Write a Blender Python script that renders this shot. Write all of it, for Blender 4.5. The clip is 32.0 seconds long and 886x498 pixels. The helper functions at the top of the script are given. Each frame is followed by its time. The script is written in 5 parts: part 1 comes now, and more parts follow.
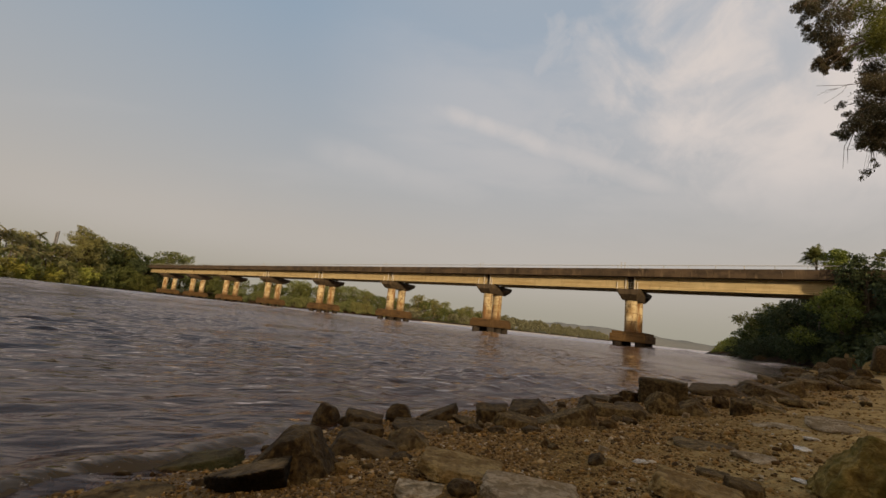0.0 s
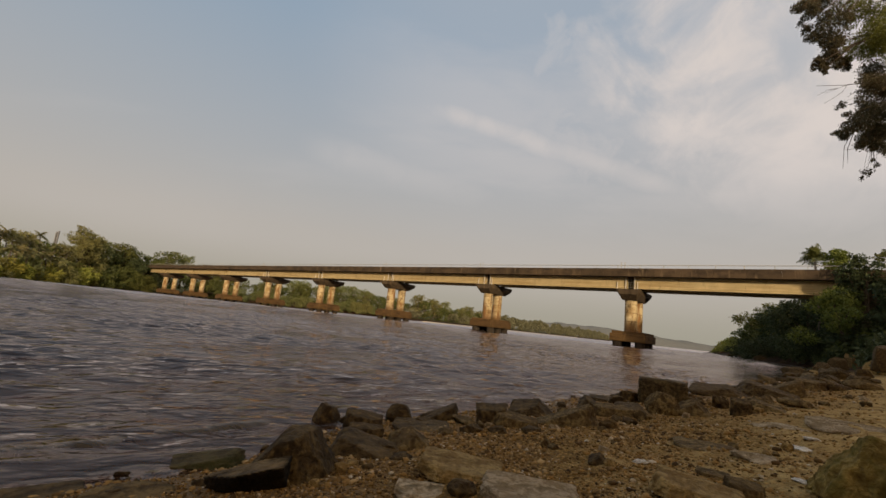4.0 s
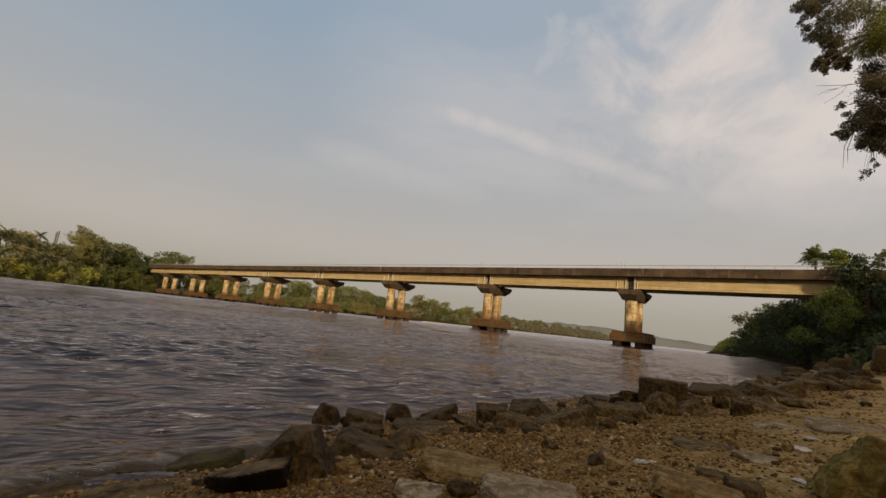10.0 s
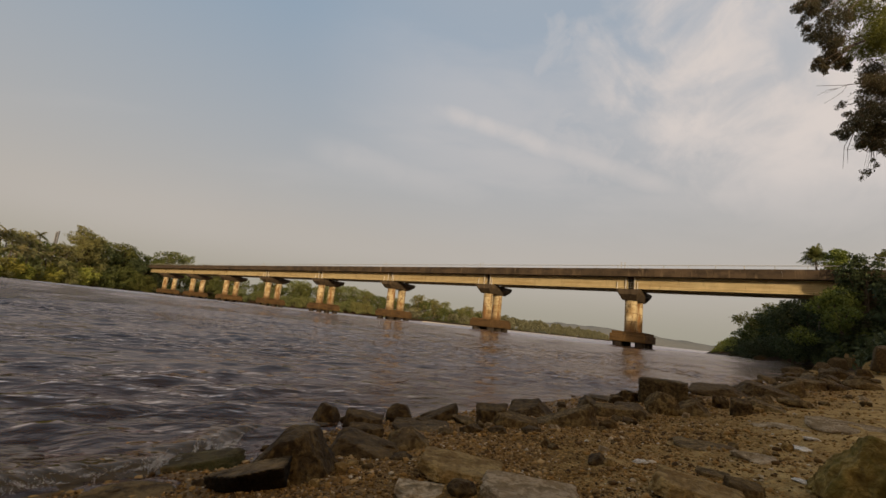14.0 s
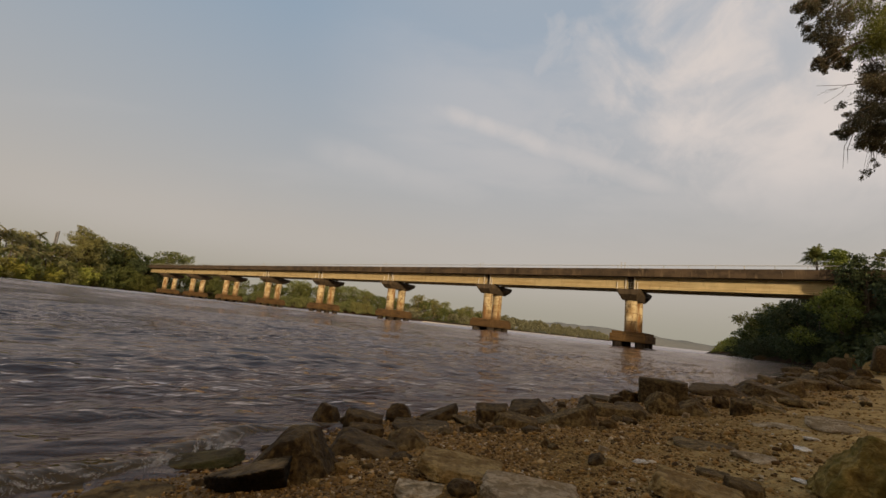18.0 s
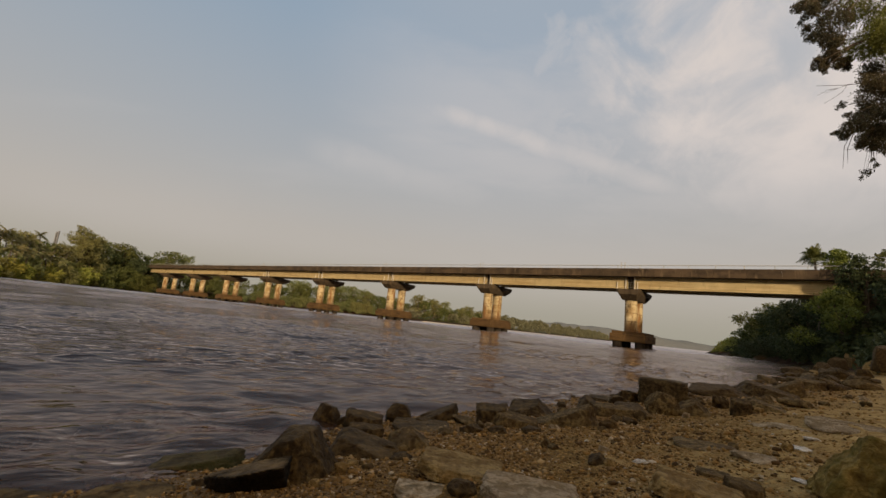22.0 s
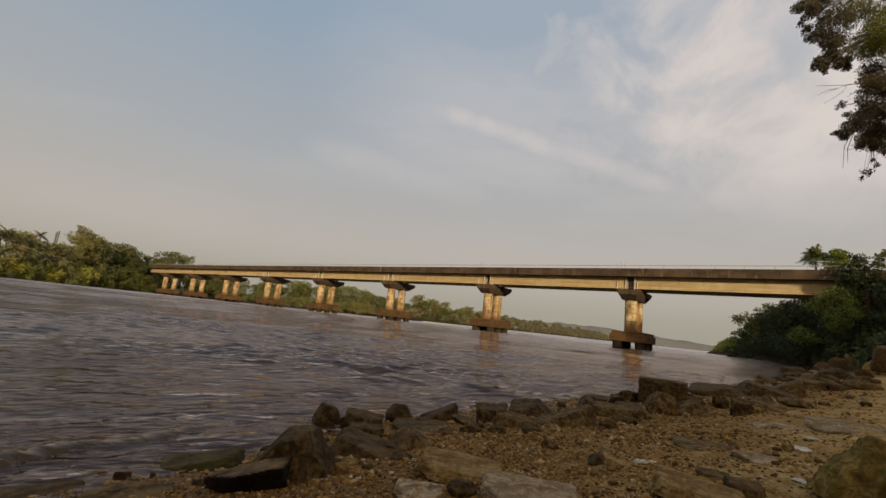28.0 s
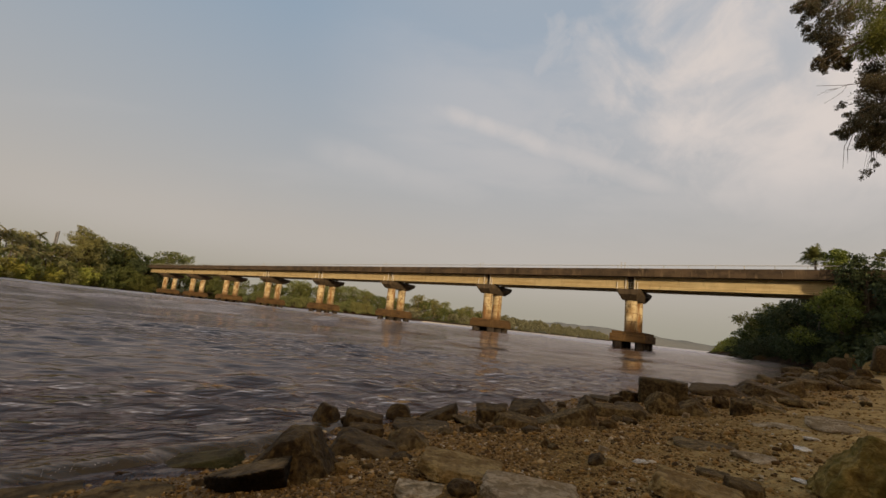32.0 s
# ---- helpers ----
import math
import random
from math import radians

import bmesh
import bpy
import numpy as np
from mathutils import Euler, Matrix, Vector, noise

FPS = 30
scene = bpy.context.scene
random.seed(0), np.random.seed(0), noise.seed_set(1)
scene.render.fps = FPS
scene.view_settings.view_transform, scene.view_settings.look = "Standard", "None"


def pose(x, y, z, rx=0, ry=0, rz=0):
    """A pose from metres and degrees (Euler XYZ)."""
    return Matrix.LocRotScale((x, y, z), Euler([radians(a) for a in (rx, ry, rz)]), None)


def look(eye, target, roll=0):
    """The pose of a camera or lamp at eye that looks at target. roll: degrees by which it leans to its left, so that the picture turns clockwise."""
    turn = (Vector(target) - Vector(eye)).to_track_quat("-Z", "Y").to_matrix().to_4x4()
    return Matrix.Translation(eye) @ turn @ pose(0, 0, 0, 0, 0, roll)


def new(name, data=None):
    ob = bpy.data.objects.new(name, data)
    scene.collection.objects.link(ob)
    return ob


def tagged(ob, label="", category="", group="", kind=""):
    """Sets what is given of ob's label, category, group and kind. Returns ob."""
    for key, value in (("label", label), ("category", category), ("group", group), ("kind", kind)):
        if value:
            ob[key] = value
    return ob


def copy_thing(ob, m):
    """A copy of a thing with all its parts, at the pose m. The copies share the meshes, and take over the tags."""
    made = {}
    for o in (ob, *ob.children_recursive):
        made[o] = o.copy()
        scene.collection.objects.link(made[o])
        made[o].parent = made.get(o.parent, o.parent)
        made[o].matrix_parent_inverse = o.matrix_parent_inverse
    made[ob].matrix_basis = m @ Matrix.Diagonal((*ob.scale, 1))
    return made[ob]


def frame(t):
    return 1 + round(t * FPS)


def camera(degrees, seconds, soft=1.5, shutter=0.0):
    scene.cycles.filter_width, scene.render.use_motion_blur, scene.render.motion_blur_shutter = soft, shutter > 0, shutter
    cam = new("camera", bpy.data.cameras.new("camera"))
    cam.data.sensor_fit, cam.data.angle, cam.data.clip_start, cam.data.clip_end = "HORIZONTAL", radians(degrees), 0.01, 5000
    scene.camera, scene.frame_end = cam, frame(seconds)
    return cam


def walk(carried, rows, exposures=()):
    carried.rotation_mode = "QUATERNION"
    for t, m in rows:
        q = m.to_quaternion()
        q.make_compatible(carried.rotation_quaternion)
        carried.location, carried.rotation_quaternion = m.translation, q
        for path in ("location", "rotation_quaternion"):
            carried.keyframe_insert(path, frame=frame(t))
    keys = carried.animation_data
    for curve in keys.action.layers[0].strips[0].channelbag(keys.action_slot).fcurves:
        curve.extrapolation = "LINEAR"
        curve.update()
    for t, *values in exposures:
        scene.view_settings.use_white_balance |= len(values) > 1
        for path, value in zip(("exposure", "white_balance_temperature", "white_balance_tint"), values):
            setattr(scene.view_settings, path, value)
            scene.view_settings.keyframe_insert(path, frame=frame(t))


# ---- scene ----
EYE = (0.0, 0.0, 0.615)
TILT, LEAN, LENS = 9.674, 6.123, 91.62
cam = camera(LENS, 32.0)
FACING = look(EYE, (0, math.cos(radians(TILT)), 0.615 + math.sin(radians(TILT))), LEAN)
walk(cam, [(0, FACING), (32.0, FACING)], [(0, 0.0), (32.0, 0.0)])

# ---- daylight: a low hazy evening sun behind the camera, thin cirrus ----
SUN_EL, SUN_AZ = 13.0, 169.0
world = bpy.data.worlds.new("sky")
scene.world = world
world.use_nodes = True
wt = world.node_tree
wt.nodes.clear()


def wn(kind, **values):
    n = wt.nodes.new(kind)
    for k, v in values.items():
        n.inputs[k].default_value = v
    return n


def wmix(fac, a, b, blend="MIX"):
    n = wt.nodes.new("ShaderNodeMix")
    n.data_type, n.blend_type, n.clamp_factor = "RGBA", blend, True
    for socket, v in ((n.inputs[0], fac), (n.inputs[6], a), (n.inputs[7], b)):
        if hasattr(v, "links") or hasattr(v, "is_linked"):
            wt.links.new(v, socket)
        else:
            socket.default_value = v
    return n.outputs[2]


def wramp(source, *stops):
    n = wt.nodes.new("ShaderNodeValToRGB")
    while len(n.color_ramp.elements) < len(stops):
        n.color_ramp.elements.new(0.5)
    for e, (p, v) in zip(n.color_ramp.elements, stops):
        e.position, e.color = p, (v, v, v, 1)
    wt.links.new(source, n.inputs[0])
    return n.outputs[0]


sky = wt.nodes.new("ShaderNodeTexSky")
sky.sky_type, sky.sun_disc = "NISHITA", False
sky.sun_elevation, sky.sun_rotation = radians(SUN_EL), radians(SUN_AZ)
sky.air_density, sky.dust_density, sky.ozone_density = 1.0, 2.5, 1.0
where = wt.nodes.new("ShaderNodeTexCoord").outputs["Generated"]
axis = wt.nodes.new("ShaderNodeSeparateXYZ")
wt.links.new(where, axis.inputs[0])
# cirrus lies on a flat layer overhead: direction / height
lift = wt.nodes.new("ShaderNodeMath")
lift.operation, lift.inputs[1].default_value = "MAXIMUM", 0.0
wt.links.new(axis.outputs[2], lift.inputs[0])
lift2 = wt.nodes.new("ShaderNodeMath")
lift2.operation, lift2.inputs[1].default_value = "ADD", 0.16
wt.links.new(lift.outputs[0], lift2.inputs[0])
layer = wt.nodes.new("ShaderNodeVectorMath")
layer.operation = "DIVIDE"
wt.links.new(where, layer.inputs[0])
wt.links.new(lift2.outputs[0], layer.inputs[1])
turn = wt.nodes.new("ShaderNodeMapping")
turn.inputs["Rotation"].default_value = (0, 0, radians(-32))
turn.inputs["Scale"].default_value = (0.55, 1.15, 0.0)
wt.links.new(layer.outputs[0], turn.inputs[0])
wisps = wn("ShaderNodeTexNoise", Scale=1.5, Detail=5.0, Roughness=0.5, Distortion=0.25)
wt.links.new(turn.outputs[0], wisps.inputs["Vector"])
broad = wn("ShaderNodeTexNoise", Scale=3.1, Detail=4.0, Roughness=0.55, Distortion=0.4)
wt.links.new(where, broad.inputs["Vector"])


def wmath(op, a, b=0.0, c=0.0):
    n = wt.nodes.new("ShaderNodeMath")
    n.operation = op
    for socket, v in zip(n.inputs, (a, b, c)):
        if isinstance(v, (int, float)):
            socket.default_value = v
        else:
            wt.links.new(v, socket)
    return n.outputs[0]


def toward(way):
    n = wt.nodes.new("ShaderNodeVectorMath")
    n.operation, n.inputs[1].default_value = "DOT_PRODUCT", way
    wt.links.new(where, n.inputs[0])
    return n.outputs["Value"]


def wrange(v, a, b, c=0.0, d=1.0):
    n = wt.nodes.new("ShaderNodeMapRange")
    n.interpolation_type = "SMOOTHSTEP"
    wt.links.new(v, n.inputs[0])
    for i, q in enumerate((a, b, c, d)):
        n.inputs[i + 1].default_value = q
    return n.outputs[0]


# long cirrus streaks: pole of the streak's great circle, its middle, half length in degrees, half width, density
mottle = wn("ShaderNodeTexNoise", Scale=1.7, Detail=5.0, Roughness=0.55, Distortion=0.3)
wt.links.new(turn.outputs[0], mottle.inputs["Vector"])
tufts = wn("ShaderNodeTexNoise", Scale=5.2, Detail=6.0, Roughness=0.56, Distortion=0.55)
wt.links.new(where, tufts.inputs["Vector"])
fleece = wn("ShaderNodeTexNoise", Scale=13.0, Detail=6.0, Roughness=0.6, Distortion=0.8)
wt.links.new(where, fleece.inputs["Vector"])
shreds = wmath("ADD", wmath("MULTIPLY", tufts.outputs[0], 0.74), wmath("MULTIPLY", fleece.outputs[0], 0.26))
edge = wmath("ADD", toward((0.600, 0.560, 0.571)), wmath("MULTIPLY", wmath("SUBTRACT", tufts.outputs[0], 0.5), 0.16))
mass = wmath("MULTIPLY", wrange(edge, 0.86, 1.0), wrange(shreds, 0.36, 0.60, 0.50, 1.0))
scraps = wmath("MULTIPLY", wrange(toward((0.50, 0.66, 0.56)), 0.80, 0.97, 0.0, 0.42), wrange(shreds, 0.44, 0.62))
thin = wmath("MULTIPLY", wrange(toward((0.40, 0.72, 0.56)), 0.70, 0.95, 0.0, 0.38), wrange(mottle.outputs[0], 0.35, 0.6, 0.4, 1.0))
veil = wmath("ADD", wmath("MAXIMUM", mass, wmath("MAXIMUM", scraps, thin)), wrange(wisps.outputs[0], 0.5, 0.85, 0.0, 0.25))
for pole, middle, half, wide, dense in (
        ((-0.205, 0.441, -0.874), (0.215, 0.891, 0.399), 17.9, 0.034, 0.66),
        ((-0.151, 0.308, -0.939), (-0.095, 0.941, 0.324), 12.0, 0.045, 0.34),
        ((-0.049, 0.494, -0.868), (0.540, 0.735, 0.412), 12.0, 0.045, 0.85),
        ((-0.066, 0.139, -0.988), (-0.581, 0.800, 0.151), 9.9, 0.07, 0.35)):
    off = wmath("ABSOLUTE", wmath("ADD", toward(pole), wmath("MULTIPLY", wmath("SUBTRACT", broad.outputs[0], 0.5), wide * 1.3)))
    band = wrange(off, 0.0, wide * 1.5, dense, 0.0)
    ends = wrange(toward(middle), math.cos(radians(half * 1.25)), math.cos(radians(half * 0.55)))
    torn = wmath("MULTIPLY", wrange(wisps.outputs[0], 0.25, 0.62, 0.6, 1.0), wrange(fleece.outputs[0], 0.34, 0.6, 0.82, 1.0))
    veil = wmath("MAXIMUM", veil, wmath("MULTIPLY", wmath("MULTIPLY", band, ends), torn))
haze = wramp(axis.outputs[2], (0.0, 1.0), (0.17, 0.88), (0.33, 0.55), (0.58, 0.10), (1.0, 0.0))
BLUE, HAZE, CLOUD, GLOW = (2.85, 3.85, 4.95, 1), (4.88, 4.36, 3.80, 1), (6.85, 6.15, 5.75, 1), (13.0, 8.6, 4.4, 1)
MURK = (3.40, 3.18, 2.52, 1)
clear = wmix(0.85, sky.outputs[0], BLUE)
hazy = wmix(haze, clear, HAZE)
veil = wmath("MULTIPLY", veil, wrange(axis.outputs[2], 0.17, 0.40, 0.15, 1.0))
full = wmix(veil, hazy, CLOUD)
# the lowest few degrees lie in thicker, greyer haze
full = wmix(wrange(axis.outputs[2], 0.0, 0.15, 0.9, 0.0), full, MURK)
# the bright warm sky round the low sun, behind the camera
full = wmix(wrange(toward((0.186, -0.956, 0.225)), 0.25, 0.98, 0.0, 0.8), full, GLOW)
back = wn("ShaderNodeBackground", Strength=0.1)
wt.links.new(full, back.inputs[0])
wt.links.new(back.outputs[0], wt.nodes.new("ShaderNodeOutputWorld").inputs[0])

sun_data = bpy.data.lights.new("sun", "SUN")
sun_data.energy, sun_data.angle, sun_data.color = 3.15, radians(0.8), (1.0, 0.78, 0.50)
sun = new("sun", sun_data)
_a, _e = radians(SUN_AZ), radians(SUN_EL)
SUN_WAY = Vector((math.sin(_a) * math.cos(_e), math.cos(_a) * math.cos(_e), math.sin(_e)))
sun.matrix_world = look(SUN_WAY * 90, (0, 0, 0))

# ---- materials ----


class Stuff:
    """A small builder of node materials."""

    def __init__(self, name, rough=0.8, spec=0.3):
        self.mat = bpy.data.materials.new(name)
        self.mat.use_nodes = True
        self.t = self.mat.node_tree
        self.b = self.t.nodes["Principled BSDF"]
        self.b.inputs["Roughness"].default_value = rough
        self.b.inputs["Specular IOR Level"].default_value = spec
        self.co = self.t.nodes.new("ShaderNodeTexCoord").outputs["Object"]
        self.geo = self.t.nodes.new("ShaderNodeNewGeometry")

    def link(self, a, b):
        self.t.links.new(a, b)

    def noise(self, scale, detail=4.0, rough=0.55, stretch=None, distortion=0.0, world=False):
        n = self.t.nodes.new("ShaderNodeTexNoise")
        n.inputs["Scale"].default_value, n.inputs["Detail"].default_value = scale, detail
        n.inputs["Roughness"].default_value, n.inputs["Distortion"].default_value = rough, distortion
        v = self.geo.outputs["Position"] if world else self.co
        if stretch:
            m = self.t.nodes.new("ShaderNodeMapping")
            m.inputs["Scale"].default_value = stretch
            self.link(v, m.inputs[0])
            v = m.outputs[0]
        self.link(v, n.inputs["Vector"])
        return n.outputs[0]

    def voronoi(self, scale, feature="F1"):
        n = self.t.nodes.new("ShaderNodeTexVoronoi")
        n.feature = feature
        n.inputs["Scale"].default_value = scale
        self.link(self.co, n.inputs["Vector"])
        return n.outputs[0]

    def height(self):
        s = self.t.nodes.new("ShaderNodeSeparateXYZ")
        self.link(self.geo.outputs["Position"], s.inputs[0])
        return s.outputs[2]

    def ramp(self, source, *stops):
        n = self.t.nodes.new("ShaderNodeValToRGB")
        while len(n.color_ramp.elements) < len(stops):
            n.color_ramp.elements.new(0.5)
        for e, (p, c) in zip(n.color_ramp.elements, stops):
            e.position, e.color = p, (*c, 1) if isinstance(c, tuple) else (c, c, c, 1)
        self.link(source, n.inputs[0])
        return n.outputs[0]

    def remap(self, source, a, b, c=0.0, d=1.0):
        n = self.t.nodes.new("ShaderNodeMapRange")
        n.inputs[1].default_value, n.inputs[2].default_value = a, b
        n.inputs[3].default_value, n.inputs[4].default_value = c, d
        self.link(source, n.inputs[0])
        return n.outputs[0]

    def mix(self, fac, a, b, blend="MIX"):
        n = self.t.nodes.new("ShaderNodeMix")
        n.data_type, n.blend_type, n.clamp_factor = "RGBA", blend, True
        for socket, v in ((n.inputs[0], fac), (n.inputs[6], a), (n.inputs[7], b)):
            if isinstance(v, (int, float)):
                socket.default_value = v
            elif isinstance(v, tuple):
                socket.default_value = (*v, 1)
            else:
                self.link(v, socket)
        return n.outputs[2]

    def math(self, op, a, b):
        n = self.t.nodes.new("ShaderNodeMath")
        n.operation = op
        for socket, v in zip(n.inputs, (a, b)):
            if isinstance(v, (int, float)):
                socket.default_value = v
            else:
                self.link(v, socket)
        return n.outputs[0]

    def color(self, source):
        if isinstance(source, tuple):
            self.b.inputs["Base Color"].default_value = (*source, 1)
        else:
            self.link(source, self.b.inputs["Base Color"])

    def bump(self, source, strength, distance):
        n = self.t.nodes.new("ShaderNodeBump")
        n.inputs["Strength"].default_value, n.inputs["Distance"].default_value = strength, distance
        self.link(source, n.inputs["Height"])
        self.link(n.outputs[0], self.b.inputs["Normal"])
        return n.outputs[0]

    def islands(self):
        return self.geo.outputs["Random Per Island"]

    def each(self):
        return self.t.nodes.new("ShaderNodeObjectInfo").outputs["Random"]


def stone_material(name, dark, mid, light, rough=0.75, moss=None, warm=0.82, top_tone=0.22):
    dark, mid, light = ((v[0], v[1] * 0.98, v[2] * warm) for v in (dark, mid, light))
    s = Stuff(name, rough, 0.12)
    fine, coarse, mid_grain = s.noise(46, 6, 0.66), s.noise(6.5, 4, 0.6), s.noise(17, 5, 0.65, None, 0.6)
    c = s.mix(s.ramp(coarse, (0.35, 0.0), (0.68, 1.0)), dark, mid)
    c = s.mix(s.ramp(s.noise(1.9, 4, 0.6), (0.42, 0.0), (0.62, 0.55)), c, tuple(v * 0.7 for v in light))
    c = s.mix(s.ramp(mid_grain, (0.46, 0.0), (0.58, 0.85)), c, light)
    c = s.mix(s.ramp(fine, (0.38, 0.7), (0.52, 0.0)), c, tuple(v * 0.5 for v in dark))
    c = s.mix(s.remap(s.each(), 0, 1, 0, 0.35), c, (mid[0] * 0.55, mid[1] * 0.5, mid[2] * 0.45))
    if moss:
        c = s.mix(s.ramp(s.noise(9, 5), (0.47, 0.0), (0.56, 0.8)), c, moss)
    # sandy tone on faces that point up, painted in for their lit tops
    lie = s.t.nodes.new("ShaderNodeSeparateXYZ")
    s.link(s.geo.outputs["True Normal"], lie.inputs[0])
    lit_top = s.math("MULTIPLY", s.remap(lie.outputs[2], 0.55, 0.95, 0.0, top_tone), s.ramp(s.noise(11, 5, 0.65), (0.36, 0.15), (0.60, 1.0)))
    c = s.mix(lit_top, c, (0.30, 0.195, 0.085))
    s.color(c)
    s.bump(s.math("ADD", s.math("MULTIPLY", fine, 0.7), s.math("ADD", s.math("MULTIPLY", mid_grain, 1.2), s.math("MULTIPLY", s.voronoi(9, "DISTANCE_TO_EDGE"), 0.8))), 1.0, 0.022)
    return s.mat


M_WET = stone_material("wet_rock", (0.028, 0.017, 0.008), (0.070, 0.043, 0.018), (0.15, 0.098, 0.043), 0.72)
M_DULL = stone_material("dry_rock", (0.05, 0.031, 0.014), (0.13, 0.082, 0.036), (0.25, 0.175, 0.085), 0.8)
M_PALE = stone_material("pale_rock", (0.20, 0.145, 0.08), (0.37, 0.265, 0.155), (0.62, 0.50, 0.37), 0.8, None, 0.9)
M_TAN = stone_material("tan_rock", (0.16, 0.095, 0.036), (0.33, 0.205, 0.08), (0.45, 0.32, 0.15), 0.8)
M_WHITE = stone_material("white_stone", (0.60, 0.55, 0.50), (0.80, 0.75, 0.72), (0.88, 0.85, 0.85), 0.7, None, 0.9, 0.0)
M_BLOCK = stone_material("squared_stone", (0.030, 0.020, 0.010), (0.080, 0.054, 0.026), (0.17, 0.12, 0.06), 0.7)
M_MOSSY = stone_material("mossy_rock", (0.15, 0.10, 0.042), (0.33, 0.235, 0.10), (0.47, 0.34, 0.165), 0.95, (0.11, 0.088, 0.02), 0.62)
M_ALGAE = stone_material("algae_rock", (0.030, 0.024, 0.010), (0.075, 0.056, 0.022), (0.14, 0.105, 0.045), 0.7, (0.05, 0.052, 0.016))
# black stands for the shade under the ledge, the sandy top for light
M_BLACK = stone_material("shade_black_rock", (0.008, 0.006, 0.004), (0.018, 0.013, 0.008), (0.04, 0.028, 0.016), 0.65, None, 0.82, 0.75)
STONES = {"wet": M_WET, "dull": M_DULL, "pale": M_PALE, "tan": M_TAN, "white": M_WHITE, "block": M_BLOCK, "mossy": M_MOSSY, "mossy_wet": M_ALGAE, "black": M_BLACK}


def ground_material():
    s = Stuff("beach_and_banks", 0.92, 0.1)
    z = s.height()
    grit, lumps, broad = s.noise(70, 6, 0.7), s.noise(16, 4), s.noise(1.6, 4)
    c = s.mix(s.ramp(grit, (0.36, 0.0), (0.66, 1.0)), (0.15, 0.08, 0.022), (0.42, 0.235, 0.062))
    c = s.mix(s.ramp(lumps, (0.42, 0.0), (0.7, 0.7)), c, (0.39, 0.25, 0.09))
    c = s.mix(s.ramp(broad, (0.45, 0.0), (0.68, 0.55)), c, (0.22, 0.12, 0.045))
    cells = s.t.nodes.new("ShaderNodeTexVoronoi")
    cells.inputs["Scale"].default_value = 75
    s.link(s.co, cells.inputs["Vector"])
    grey = s.t.nodes.new("ShaderNodeSeparateColor")
    s.link(cells.outputs["Color"], grey.inputs[0])
    pebble = s.ramp(grey.outputs[0], (0.0, (0.07, 0.037, 0.010)), (0.4, (0.23, 0.122, 0.031)), (0.75, (0.40, 0.22, 0.055)), (1.0, (0.52, 0.35, 0.13)))
    pebble = s.mix(s.remap(cells.outputs["Distance"], 0.35, 0.7), pebble, (0.06, 0.032, 0.010))
    c = s.mix(s.ramp(s.noise(1.3, 4, 0.6), (0.40, 0.85), (0.62, 0.15)), c, pebble)
    edge = s.math("ADD", z, s.math("MULTIPLY", s.math("SUBTRACT", s.noise(3.0, 3), 0.5), 0.12))
    wet = s.remap(edge, 0.02, 0.10, 1.0, 0.0)
    c = s.mix(wet, c, (0.19, 0.115, 0.047))
    c = s.mix(s.math("MULTIPLY", s.remap(z, 0.08, 0.24), s.ramp(s.noise(2.6, 5, 0.62), (0.32, 0.3), (0.54, 0.92))), c, s.mix(s.ramp(lumps, (0.4, 0.0), (0.62, 1.0)), (0.41, 0.265, 0.098), (0.68, 0.48, 0.20)))
    soil = s.mix(s.ramp(s.noise(0.35, 5), (0.4, 0.0), (0.62, 1.0)), (0.075, 0.06, 0.028), (0.05, 0.075, 0.02))
    c = s.mix(s.remap(z, 0.75, 1.15), c, soil)
    place = s.t.nodes.new("ShaderNodeSeparateXYZ")
    s.link(s.geo.outputs["Position"], place.inputs[0])
    earth = s.mix(s.ramp(s.noise(1.1, 5, 0.6), (0.4, 0.0), (0.62, 1.0)), (0.022, 0.012, 0.006), (0.06, 0.034, 0.015))
    c = s.mix(s.math("MULTIPLY", s.remap(place.outputs[1], 18, 32), s.remap(z, 1.1, 1.5, 1.0, 0.0)), c, earth)
    s.color(c)
    s.link(s.remap(wet, 0, 1, 0.92, 0.45), s.b.inputs["Roughness"])
    s.bump(s.math("ADD", s.math("MULTIPLY", grit, 0.7), s.math("SUBTRACT", s.math("MULTIPLY", lumps, 1.6), s.math("MULTIPLY", cells.outputs["Distance"], 0.8))), 0.9, 0.02)
    return s.mat


def gravel_material():
    s = Stuff("gravel_stones", 0.85, 0.12)
    c = s.ramp(s.islands(), (0.0, (0.05, 0.028, 0.012)), (0.25, (0.14, 0.078, 0.026)), (0.55, (0.29, 0.162, 0.050)), (0.82, (0.41, 0.245, 0.085)), (0.95, (0.50, 0.35, 0.17)), (1.0, (0.62, 0.54, 0.42)))
    c = s.mix(s.ramp(s.noise(60, 4), (0.4, 0.0), (0.7, 0.45)), c, (0.07, 0.045, 0.025))
    s.color(c)
    s.bump(s.noise(150, 3), 0.4, 0.004)
    return s.mat


